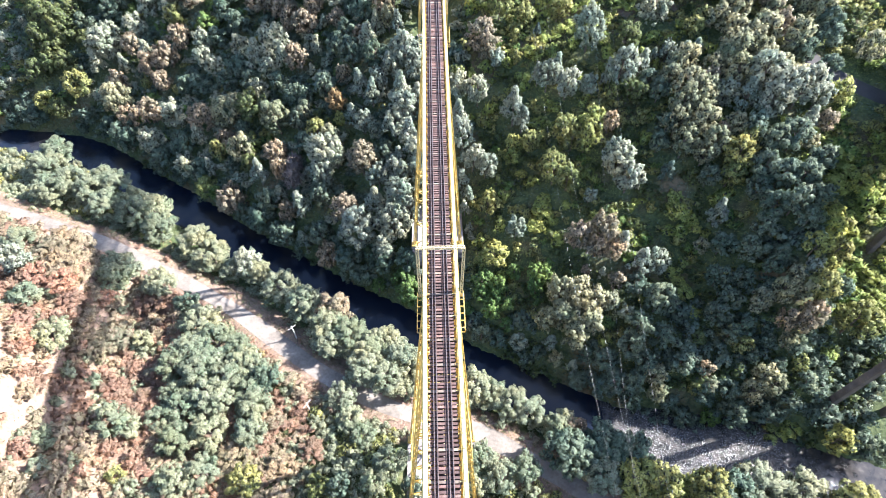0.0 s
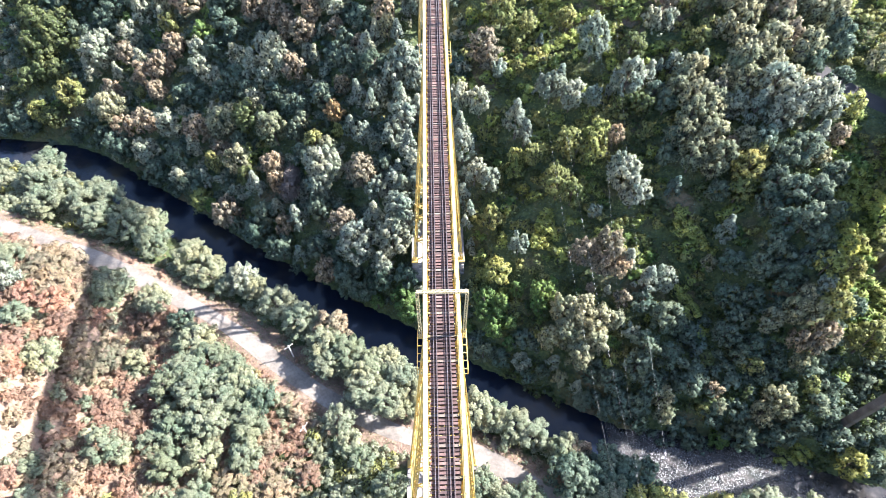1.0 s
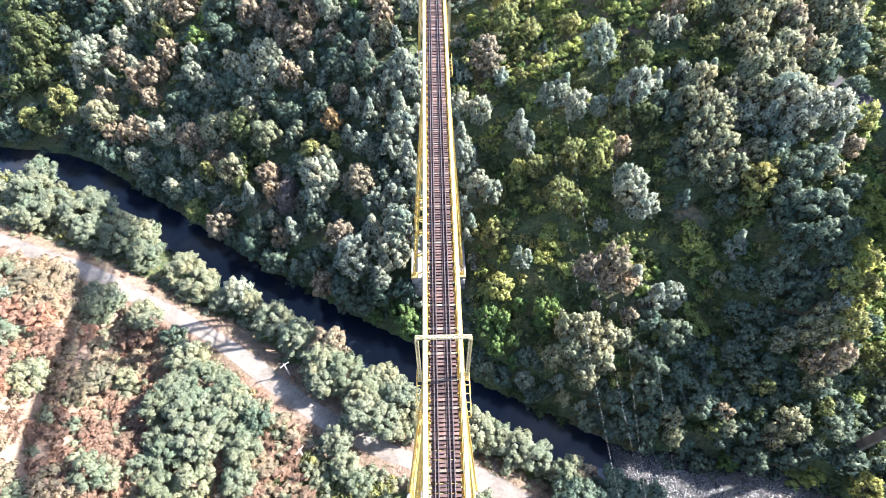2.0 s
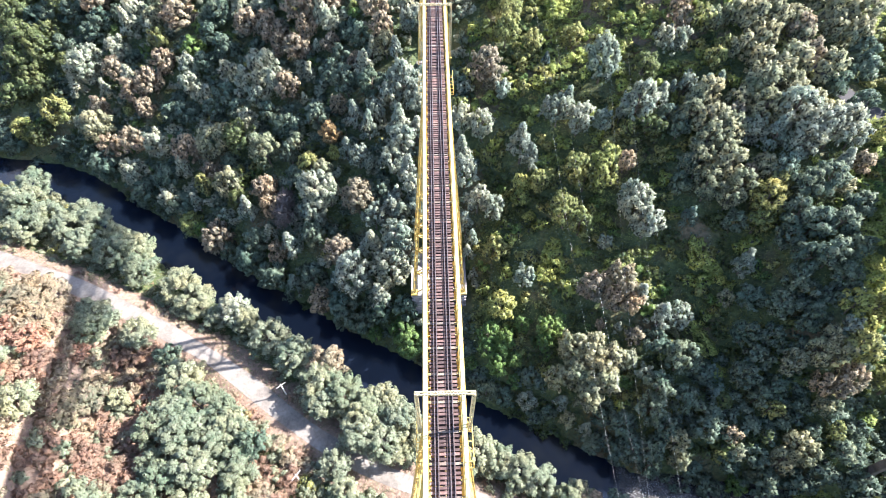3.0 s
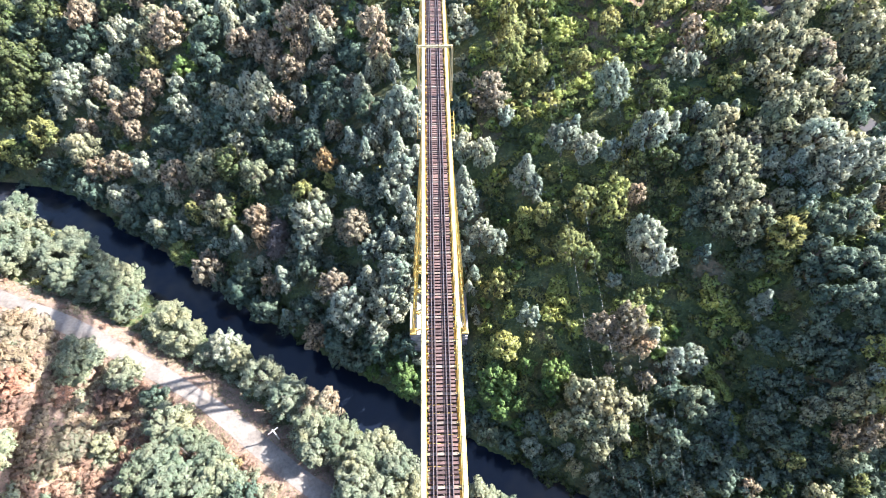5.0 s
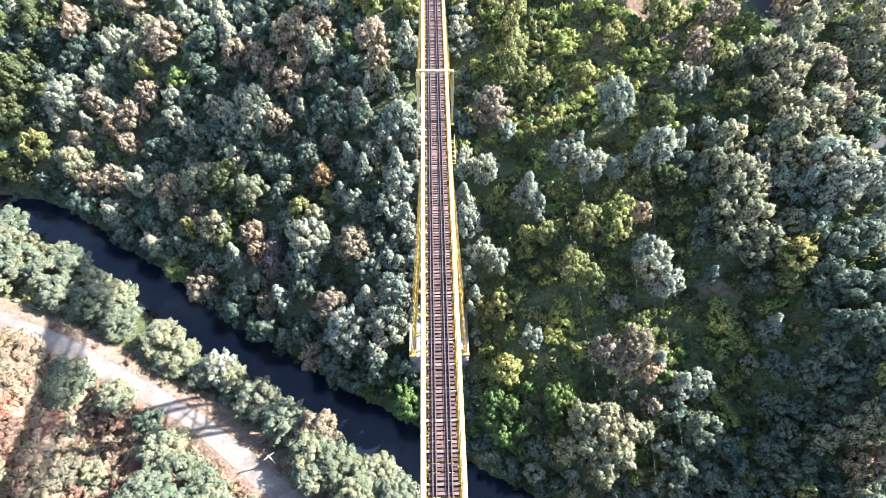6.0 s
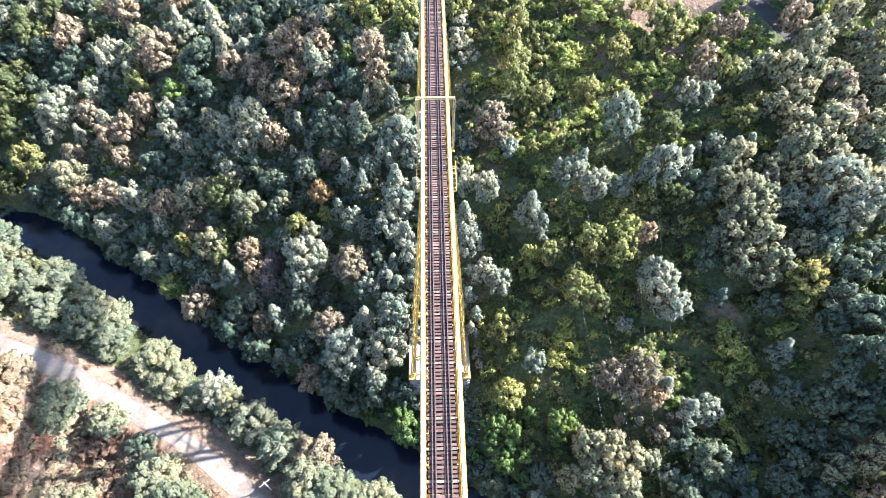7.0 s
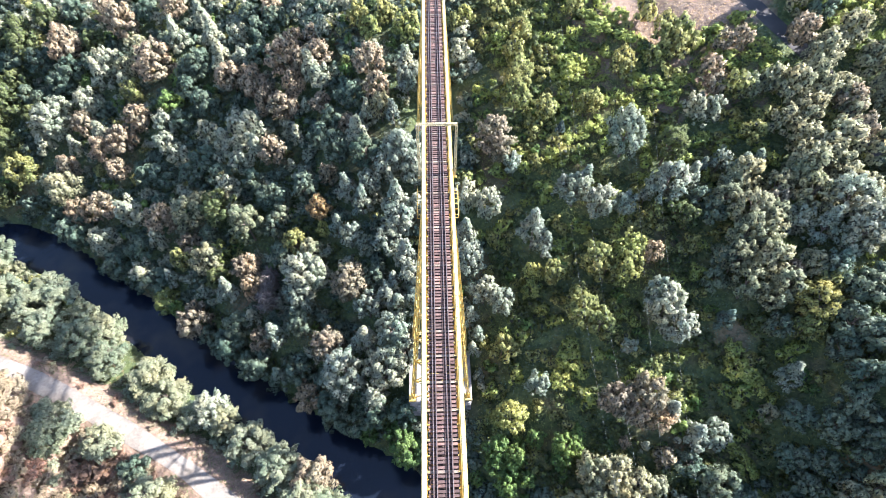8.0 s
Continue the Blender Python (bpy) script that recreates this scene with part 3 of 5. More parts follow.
def balcony(y, m):
    """A maintenance balcony hung outside the truss at a tower's head."""
    b = thing("maintenance_balcony", (m * 2.08, y, DECK - DEEP), "yellow steel balcony with rails outside the truss", "balcony", "balconies at the tower heads")
    part("floor_frame", Shape().box((-0.02, 0, -0.06), (m * 0.85, 0.08, 0.0)).box((-0.02, 5.1, -0.06), (m * 0.85, 5.18, 0.0)).box((m * 0.78, 0.08, -0.06), (m * 0.85, 5.1, 0.0)), YELLOW, b)
    for k in range(5):
        part("floor_bar", Shape().box((0, k * 1.0 + 0.6, -0.05), (m * 0.78, k * 1.0 + 0.7, 0.0)), YELLOW, b)
    for k in range(6):
        part("rail_post", Shape().box((m * 0.79, k * 1.02 + 0.02, 0.0), (m * 0.84, k * 1.02 + 0.07, 1.1)), YELLOW, b)
    for z in (0.55, 1.1):
        part("handrail", Shape().box((m * 0.78, 0.0, z), (m * 0.83, 5.18, z + 0.05)), YELLOW, b)


TOWERS = [(-26.7, 9.0), (33.4, 5.4), (93.5, 18.4), (153.6, 39.5)]
for y, base in TOWERS:
    if y > 0:
        gantry(94.45 if y == 93.5 else y)
        balcony(y - 2.2, 1)
        balcony(y - 2.2, -1)


def tower(y, base):
    """A lattice tower with four legs that lean inwards, on a masonry plinth."""
    t = thing("viaduct_tower", (0, y, base), "yellow lattice steel tower of the railway viaduct", "bridge tower", "towers under the viaduct")
    top = DECK - DEEP - base
    wide = 1.84 + 4.3 * top / 57.0
    deep = 2.4 + 3.8 * top / 57.0
    corner = lambda i, j, s: Vector((i * (wide + (1.84 - wide) * s), j * (deep + (2.4 - deep) * s), top * s))
    for i in (-1, 1):
        for j in (-1, 1):
            part("leg", lattice(Shape(), corner(i, j, 0.0), corner(i, j, 1.0), 0.62, 0.16, max(8, int(top / 1.2)), (0, 1, 0)).beam(corner(i, j, 0.0), corner(i, j, 1.0), 0.12, 0.3, (0, 1, 0)), YELLOW, t)
            part("foot", Shape().box(corner(i, j, 0) - Vector((0.8, 0.8, 0.0)), corner(i, j, 0) + Vector((0.8, 0.8, 0.5)), 0.15), YELLOW, t)
    bays = max(3, round(top / 8.0))
    for k in range(bays):
        s0, s1 = k / bays, (k + 1) / bays
        for j in (-1, 1):
            part("cross_brace", Shape().beam(corner(-1, j, s0), corner(1, j, s1), 0.2, 0.16, (0, 1, 0)), YELLOW, t)
            part("cross_brace", Shape().beam(corner(1, j, s0), corner(-1, j, s1), 0.2, 0.16, (0, 1, 0)), YELLOW, t)
            part("strut", Shape().beam(corner(-1, j, s1), corner(1, j, s1), 0.3, 0.3), YELLOW, t)
            part("cross_brace", Shape().beam(corner(j, -1, s0), corner(j, 1, s1), 0.2, 0.16, (1, 0, 0)), YELLOW, t)
            part("cross_brace", Shape().beam(corner(j, 1, s0), corner(j, -1, s1), 0.2, 0.16, (1, 0, 0)), YELLOW, t)
            part("strut", Shape().beam(corner(j, -1, s1), corner(j, 1, s1), 0.3, 0.3), YELLOW, t)
    return wide, deep


def plinth(y, base, wide, deep):
    """A masonry plinth: a solid heart, courses of stones on its faces and a pale coping."""
    p = thing("masonry_plinth", (0, y, base), "coursed grey stone plinth with a pale coping under the tower", "plinth", "plinths of the towers", kind="structure")
    w, d = (wide + 0.7, deep + 0.6) if base < 30 else (wide + 0.5, deep + 0.3)
    down = base - ground_at(0, y - d) + 4.0
    part("heart", Shape().box((-w + 0.12, -d + 0.12, -down), (w - 0.12, d - 0.12, -0.5)), STONE, p)
    part("coping", Shape().box((-w - 0.15, -d - 0.15, -0.5), (w + 0.15, d + 0.15, -0.02), 0.06), COPING, p, "pale limewashed coping slab")
    stone = Shape().box((-0.58, -0.14, -0.29), (0.58, 0.14, 0.29), 0.0).mesh("stone")
    courses = min(13, int((down - 0.5) / 0.62))
    n = int(2 * w / 1.22)
    for c in range(courses):
        for k in range(n):
            x = -w + 0.61 + (k + 0.5 * (c % 2)) * (2 * w - 0.6) / n
            if x < w - 0.5:
                part("stone", stone, STONE, p, at=pose(x, -d + 0.03 * math.sin(k * 5.3 + c * 2.1), -0.82 - c * 0.62, 0, 0, 0))
    return p


for y, base in TOWERS:
    wide, deep = tower(y, base)
    plinth(y, base, wide, deep)

for y, m in ((NEAR, -1), (FAR, 1)):
    z = ground_at(0, y)
    tagged(part("abutment", Shape().box((-3.2, min(y, y + m * 7), z - 6), (3.2, max(y, y + m * 7), DECK - 0.8)), STONE, None), "grey stone abutment at the end of the viaduct", "abutment", kind="structure")

# ---- the road viaduct beside it: tall concrete piers and the deck whose shadow crosses the wood ----
ROAD_DECK = 54.0
highway = thing("road_viaduct", (88, 43.7, 0), "tall grey concrete road viaduct beside the railway", "bridge")


def column(x, y, top):
    z = ground_at(x, y) - 2.0
    s = Shape()
    lo, hi = 0.84, 0.72
    ring = []
    for z0, k in ((z, lo), (top, hi)):
        for a, b in ((-1, -0.8), (-0.8, -1), (0.8, -1), (1, -0.8), (1, 0.8), (0.8, 1), (-0.8, 1), (-1, 0.8)):
            ring.append((x - 88 + a * k, y - 43.7 + b * k, z0))
    s.add(ring, [tuple(range(7, -1, -1)), tuple(range(8, 16))] + [(i, (i + 1) % 8, 8 + (i + 1) % 8, 8 + i) for i in range(8)])
    part("pier", s, CONCRETE, highway, "weather-stained concrete pier")


for x, y in ((78.0, 16.0), (88.0, 11.0), (91.5, 45.8), (104.0, 43.5), (104.5, 76.5)):
    column(x, y, ROAD_DECK - 2.2)
deck = Shape()
line_of_deck = [Vector((x, y, ROAD_DECK - 1.2)) for x, y in ((77.4, -70.0), (99.8, 70.0), (140.6, 138.0))]
for a, b in zip(line_of_deck, line_of_deck[1:]):
    deck.beam(a, b, 17.0, 0.5).beam(a - Vector((0, 0, 0.9)), b - Vector((0, 0, 0.9)), 15.0, 1.3)
part("deck", deck, CONCRETE, highway, "concrete deck of the road viaduct", at=(-88, -43.7, 0))


# ---- trees ----
rng = np.random.default_rng(7)


def unit(v):
    return v / (np.linalg.norm(v, axis=1)[:, None] + 1e-9)


def leaflets(points, normals, size, gen, tilt=0.5, slim=0.8):
    """Small leaves at the points, facing outwards and tilted at random."""
    n = len(points)
    face = unit(unit(normals) + gen.normal(0, tilt, (n, 3)))
    tan = unit(np.cross(face, gen.normal(0, 1, (n, 3))))
    bit = np.cross(face, tan)
    long = (size * gen.uniform(0.6, 1.4, n))[:, None]
    wide = long * (0.87 * slim * gen.uniform(0.75, 1.25, n))[:, None]
    skew = long * gen.uniform(-0.25, 0.25, n)[:, None]
    v = np.stack([points + tan * long, points - tan * (0.5 * long - skew) + bit * wide, points - tan * (0.5 * long + skew) - bit * wide], axis=1)
    return v.reshape(-1, 3), np.arange(3 * n).reshape(n, 3)


def crown_points(gen, n, lobes, low, high, form):
    """Places and outward directions of leaves on a crown of many drawn-out puffs; the crown is 1 in radius and reaches from low to high."""
    mid, half = (low + high) / 2, (high - low) / 2
    a = np.arange(lobes) * 2.39996 + gen.normal(0, 0.5, lobes)
    up = np.clip(1 - 1.75 * (np.arange(lobes) + 0.5) / lobes + gen.normal(0, 0.12, lobes), -0.8, 0.97)
    reach = np.sqrt(1 - up * up) if form == "round" else np.maximum(0.12, (1 - up) / 1.9)
    out = reach * gen.uniform(0.5, 0.88, lobes)
    c = np.stack([out * np.cos(a), out * np.sin(a), mid + up * half * gen.uniform(0.68, 0.9, lobes)], axis=1)
    r = gen.uniform(0.11, 0.27, lobes) * (30 / lobes) ** 0.4 * (0.85 if form == "cone" else 1.0)
    # the puffs are drawn out upwards and away from the trunk
    axis = unit(np.stack([np.cos(a) * out, np.sin(a) * out, 0.55 + 0.5 * up], axis=1) + gen.normal(0, 0.25, (lobes, 3)))
    tall = np.array([1, 1, max(half, 0.5)])
    places, ways = [], []
    for k in range(lobes):
        count = max(6, int(n * r[k] ** 2 / np.sum(r**2)))
        i = np.arange(count) + gen.uniform(0.2, 0.8, count)
        z = 1 - 1.4 * i / count
        turn = i * 2.39996 + gen.normal(0, 0.3, count)
        w = np.sqrt(np.maximum(0, 1 - z * z))
        d = np.stack([w * np.cos(turn), w * np.sin(turn), z], axis=1)
        bumpy = 1 + 0.16 * np.sin(d @ gen.normal(0, 5, 3) + k) + gen.uniform(-0.16, 0.16, count)
        p = c[k] + (d + 0.6 * np.outer(d @ axis[k], axis[k])) * (r[k] * bumpy)[:, None] * tall
        gap = np.linalg.norm((p[:, None, :] - c[None]) / tall, axis=2) / r[None]
        gap[:, k] = 9
        keep = gap.min(axis=1) > 0.85
        places.append(p[keep])
        ways.append(d[keep])
    p, d = np.concatenate(places), np.concatenate(ways)
    crown = unit((p - np.array([0, 0, mid - 0.2 * half])) / tall)
    return p, unit(d + crown * 0.35 + gen.normal(0, 0.16, d.shape)), c, r


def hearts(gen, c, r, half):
    """Small tumbled block inside each puff, hidden by leaves, coloured as the shade there."""
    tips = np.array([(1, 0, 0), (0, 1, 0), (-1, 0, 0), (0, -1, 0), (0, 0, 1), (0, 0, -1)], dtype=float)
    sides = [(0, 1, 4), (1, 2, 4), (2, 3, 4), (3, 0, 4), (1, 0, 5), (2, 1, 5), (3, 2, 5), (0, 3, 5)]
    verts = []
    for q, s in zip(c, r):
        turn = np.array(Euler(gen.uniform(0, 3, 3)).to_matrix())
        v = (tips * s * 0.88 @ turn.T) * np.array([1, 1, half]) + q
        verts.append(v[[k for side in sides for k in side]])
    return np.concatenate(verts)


def crown_leaves(gen, n, lobes, low, high, form, size, spread, slim, soft=0.0):
    """Corners of the leaves and of the inside, the way each corner is shaded, and how many faces are inside."""
    p, d, c, r = crown_points(gen, n, lobes, low, high, form)
    half = max((high - low) / 2, 0.5)
    # leaves just large enough to close the crown
    size = size * math.sqrt(1.0 * 4 * math.pi * np.sum(r**2) * (0.55 + 0.45 * half) / (1.3 * slim * n))
    v, _ = leaflets(p, d, size, gen, spread, slim)
    if soft:
        d = unit(d * soft + np.array([0.0, 0.0, 1.0]))
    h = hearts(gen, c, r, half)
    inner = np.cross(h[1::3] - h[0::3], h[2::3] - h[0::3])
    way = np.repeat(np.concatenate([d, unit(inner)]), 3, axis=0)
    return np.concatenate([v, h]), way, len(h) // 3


def leafy(name, v, way, inner, mat):
    """A mesh of leaves, softly shaded by the crown's round; the faces that inner marks are blocks coloured as inner
    shade.
    """
    m = quad_mesh(name, v, np.arange(len(v)).reshape(-1, 3))
    m.materials.append(mat)
    m.materials.append(BRUSH_INNER if mat in (LEAF_BROWN, LEAF_TAN) else SAGE_SHADE if mat == LEAF_SAGE else CROWN_SHADE)
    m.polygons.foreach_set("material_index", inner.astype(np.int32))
    soft = m.attributes.new("custom_normal", "FLOAT_VECTOR", "POINT")
    soft.data.foreach_set("vector", unit(way).astype(np.float32).ravel())
    m.update()
    return m


def marks(v, hidden):
    inner = np.zeros(len(v) // 3, dtype=bool)
    inner[len(inner) - hidden:] = True
    return inner


def trunk_mesh(name, seed, low, high):
    """A tapered, slightly bent trunk with limbs that fork into the crown; 1 = the crown's radius."""
    gen = np.random.default_rng(seed)
    s = Shape()
    bend = gen.uniform(-0.12, 0.12, 2)
    pts = [(bend[0] * z * z, bend[1] * z * z, z * high * 0.86 - 0.12) for z in (0, 0.25, 0.5, 0.75, 1.0)]
    s.tube(pts, [0.075, 0.055, 0.042, 0.028, 0.01], 6)
    for k in range(6):
        z = gen.uniform(0.4, 0.85)
        a = k * 1.05 + gen.uniform(-0.3, 0.3)
        p = Vector((bend[0] * z * z, bend[1] * z * z, z * high * 0.86 - 0.12))
        reach = gen.uniform(0.45, 0.75) * (1.15 - z * 0.6)
        q = p + Vector((math.cos(a) * reach * 0.5, math.sin(a) * reach * 0.5, high * 0.08))
        e = p + Vector((math.cos(a) * reach, math.sin(a) * reach, high * 0.2))
        s.tube([p, q, e], [0.028, 0.019, 0.007], 5)
    return s.mesh(name)


# species: leaf material, thickness of the foliage, crown foot and top, form, leaf scale, tilt of the leaves, words, category
SPECIES = {
    "silver": (LEAF_SILVER, 1.0, 0.2, 2.6, "cone", 1.0, 0.5, "silver-green broadleaf tree on the wooded valley side", "tree"),
    "sage": (LEAF_SAGE, 1.1, 0.1, 2.0, "round", 1.0, 0.5, "pale sage-green bushy tree near the gravel road", "tree"),
    "dark": (LEAF_DARK, 0.8, 0.2, 2.1, "round", 1.0, 0.5, "dark green shaded tree in the valley wood", "tree"),
    "olive": (LEAF_OLIVE, 1.0, 0.2, 2.4, "round", 0.95, 0.6, "olive-green sunlit tree with fine leaves", "tree"),
    "pink": (LEAF_PINK, 1.0, 0.2, 2.2, "round", 0.95, 0.6, "pinkish-brown seeding tree among the green wood", "tree"),
    "orange": (LEAF_ORANGE, 1.0, 0.2, 2.3, "round", 0.95, 0.6, "dry orange-brown tree among the green wood", "tree"),
    "bright": (LEAF_BRIGHT, 1.0, 0.2, 2.2, "round", 1.0, 0.5, "fresh green leafy tree below the viaduct", "tree"),
    "lime": (LEAF_LIME, 1.0, 0.2, 2.2, "round", 0.95, 0.6, "sunlit lime-green tree on the slope", "tree"),
    "moss": (LEAF_MOSS, 0.9, 0.2, 2.4, "round", 0.95, 0.6, "moss-green broadleaf tree above the river bend", "tree"),
    "grey": (LEAF_GREY, 1.0, 0.15, 2.5, "round", 0.95, 0.5, "grey-green feathery tree on the steep slope", "tree"),
    "cane": (LEAF_CANE, 0.9, 0.05, 1.3, "round", 1.0, 0.7, "yellow-green arching cane thicket on the slope", "bush"),
    "blue": (LEAF_BLUE, 0.9, 0.2, 2.4, "cone", 1.0, 0.5, "blue-green young tree in the wood", "tree"),
    "bare": (BARK_PALE, 0.45, 0.3, 2.1, "round", 1.0, 1.2, "leafless grey-pink dead tree with thin twigs", "tree"),
    "brown": (LEAF_BROWN, 0.9, 0.05, 1.2, "round", 1.0, 0.7, "dry brown brush on the cleared slope", "bush"),
    "tan": (LEAF_TAN, 0.9, 0.05, 1.2, "round", 1.0, 0.7, "pale straw-green brush on the cleared slope", "bush"),
}
# smallest radius, number of leaves and of puffs, from large crowns to small ones
STEPS = ((5.0, 6400, 84), (3.9, 4400, 68), (3.0, 2800, 52), (2.2, 1700, 38), (0.0, 950, 26))
CROWNS = {}
# how far the puffs of a feathery kind shade one by one
SOFT = {"brown": 0.45, "tan": 0.45, "sage": 0.9}
for number, (kind, (mat, thick, low, high, form, size, spread, words, category)) in enumerate(SPECIES.items()):
    made = []
    slim = 0.05 if kind == "bare" else 0.32 if category == "bush" else 0.8
    for k in range(4):
        sizes = []
        for step, (_, n, lobes) in enumerate(STEPS):
            gen = np.random.default_rng(1000 * number + 10 * k + step)
            v, way, hidden = crown_leaves(gen, int(n * thick), lobes + 3 * k, low, high, form if k % 2 else "round", size, spread, slim, SOFT.get(kind, 0.0))
            if kind == "bare":
                v, way, hidden = v[: len(v) - 3 * hidden], way[: len(v) - 3 * hidden], 0
            sizes.append((leafy("crown", v, way, marks(v, hidden), mat), v, way, marks(v, hidden)))
        stem = trunk_mesh("trunk", 100 * number + k, low, high)
        stem.materials.append(BARK)
        made.append((sizes, stem))
    CROWNS[kind] = made


def grade(radius):
    return next(i for i, step in enumerate(STEPS) if radius > step[0])


def stood(v, way, x, y, turn, scale):
    """Leaves turned, scaled and stood on the ground, and their shading turned with them."""
    c, s = math.cos(turn), math.sin(turn)
    spin = np.array([(c, s, 0), (-s, c, 0), (0, 0, 1)])
    scale = np.array(scale)
    return (v @ spin) * scale + np.array([x, y, ground_at(x, y) - 0.1]), (way @ spin) / scale


def tree(kind, x, y, radius, tall):
    """One tree: its trunk and crown, with the radius of the crown and the height in metres."""
    mat, _, low, high, form, size, spread, words, category = SPECIES[kind]
    sizes, stem = CROWNS[kind][int(rng.integers(4))]
    crown = sizes[grade(radius)][0]
    k = tall / high
    at = pose(x, y, ground_at(x, y) - 0.1, rng.uniform(-4, 4), rng.uniform(-4, 4), rng.uniform(0, 360)) @ Matrix.Diagonal((radius, radius, k, 1))
    t = thing(category if category == "bush" else "tree", at, words, category, "trees of the valley wood")
    part("trunk", stem, BARK, t)
    part("crown", crown, mat, t)
    return x, y, radius


planted = []
woods = {kind: [] for kind in SPECIES}


def wood(kind, x, y, radius, tall):
    """A tree of the denser wood, to be joined with its like."""
    woods[kind].append((x, y, radius, tall))
    return x, y, radius


# x, y, crown radius and height, stand by stand
for spot in (
    (-42.5, 113.6, 2.9, 7.7), (-42.0, 117.2, 2.4, 6.5),
):
    planted.append(tree("bare", *spot))
for spot in (
    (59.5, 60.6, 1.8, 5.4), (57.4, 95.6, 2.8, 7.5), (29.3, 141.0, 1.7, 5.1),
):
    planted.append(tree("blue", *spot))
for spot in (
    (17.3, 67.6, 1.8, 5.0), (13.5, 70.8, 2.8, 7.1), (17.2, 71.3, 1.8, 5.0), (7.4, 73.2, 1.7, 4.8), (13.9, 73.2, 2.1, 5.7), (24.4, 74.0, 2.3, 6.0),
    (11.1, 74.1, 2.5, 6.4), (15.5, 75.7, 2.5, 6.4), (25.1, 76.3, 3.1, 7.6), (11.5, 76.8, 2.8, 7.1), (27.7, 77.3, 1.8, 4.9), (19.7, 78.4, 2.0, 5.4),
    (-7.4, 79.4, 4.2, 9.9), (-9.6, 82.4, 3.4, 8.4), (-16.7, 83.9, 2.3, 6.0), (-62.5, 128.8, 2.6, 6.6),
):
    planted.append(tree("bright", *spot))
for spot in (
    (-72.3, 30.7, 2.5, 3.1), (-62.2, 31.7, 2.4, 2.7), (-81.8, 34.4, 2.8, 3.1), (-29.0, 37.3, 3.2, 3.8), (-75.8, 51.3, 3.4, 3.8), (-91.4, 56.9, 2.6, 2.9),
    (-74.6, 58.5, 2.6, 2.9), (-94.3, 62.0, 3.3, 3.7), (-89.9, 71.8, 3.7, 4.3), (-92.0, 75.5, 3.9, 4.6), (-86.0, 75.6, 3.0, 3.3), (-75.7, 77.5, 4.1, 4.8),
    (-98.5, 77.5, 3.7, 4.1),
):
    planted.append(tree("brown", *spot))
for spot in (
    (52.1, 28.0, 2.7, 3.3), (56.0, 30.5, 2.5, 2.9), (80.9, 41.7, 2.9, 3.3), (83.6, 42.0, 2.5, 2.9), (91.8, 55.5, 2.4, 2.9), (62.1, 65.8, 2.0, 2.4),
    (103.8, 66.5, 2.9, 3.3), (103.8, 70.8, 3.1, 3.5), (61.4, 71.5, 2.4, 2.8), (60.4, 74.6, 2.0, 2.3), (91.9, 78.4, 3.9, 4.6), (94.9, 82.7, 2.8, 3.3),
    (64.2, 84.6, 2.1, 2.5), (63.0, 86.5, 2.3, 2.8), (60.5, 87.9, 3.6, 4.1), (25.5, 88.5, 2.6, 3.1), (102.0, 88.6, 3.1, 3.8), (94.1, 88.9, 3.4, 4.1),
    (98.4, 91.2, 3.4, 4.1), (59.9, 91.4, 2.1, 2.5), (27.3, 92.2, 3.1, 3.6), (28.1, 95.4, 2.0, 2.4), (22.8, 103.4, 1.8, 2.2), (39.7, 113.5, 2.0, 2.4),
):
    planted.append(tree("cane", *spot))
for spot in (
    (-21.9, 29.3, 2.7, 6.9), (-6.4, 29.7, 2.6, 5.5), (27.4, 35.3, 5.8, 10.5), (32.6, 35.3, 5.8, 10.5), (38.1, 35.4, 5.8, 10.5), (98.2, 35.6, 3.3, 8.1),
    (41.9, 35.6, 5.8, 10.5), (95.4, 36.4, 3.4, 8.2), (36.0, 37.4, 5.8, 10.9), (84.1, 48.4, 2.8, 7.0), (55.2, 48.5, 2.7, 5.7), (61.9, 49.0, 2.6, 6.6),
    (46.0, 49.3, 2.7, 6.9), (45.8, 51.9, 3.4, 8.3), (39.7, 52.2, 3.0, 7.5), (42.0, 52.8, 3.3, 8.1), (-42.0, 54.1, 3.7, 8.9), (56.9, 54.2, 3.0, 6.2),
    (73.5, 54.8, 2.0, 5.3), (48.0, 55.0, 2.9, 7.3), (82.0, 56.1, 2.2, 5.8), (39.9, 56.7, 3.3, 8.0), (45.1, 57.9, 3.5, 8.5), (35.7, 58.4, 2.4, 6.2),
):
    planted.append(tree("dark", *spot))
for spot in (
    (68.3, 59.4, 2.6, 6.6), (52.4, 60.2, 3.2, 7.9), (71.5, 60.9, 2.9, 7.2), (47.6, 61.9, 3.5, 8.5), (66.2, 63.7, 3.2, 7.9), (15.1, 65.5, 2.9, 6.2),
    (69.2, 66.5, 3.0, 7.6), (52.8, 67.0, 4.3, 10.2), (11.1, 67.5, 3.0, 6.2), (71.6, 70.0, 2.7, 6.9), (77.2, 70.7, 2.5, 6.5), (48.2, 71.2, 3.1, 6.5),
    (67.6, 71.7, 3.2, 8.0), (79.3, 71.8, 2.2, 5.8), (73.9, 75.0, 3.8, 8.0), (83.8, 77.0, 2.8, 7.2), (-67.5, 77.1, 3.4, 6.5), (68.9, 78.3, 3.4, 7.0),
    (76.4, 78.8, 3.3, 8.2), (81.9, 80.9, 3.6, 8.8), (78.7, 82.0, 3.5, 8.6), (87.7, 82.6, 2.9, 7.3), (-8.3, 86.3, 3.4, 8.4), (-20.2, 86.4, 3.3, 8.1),
):
    planted.append(tree("dark", *spot))
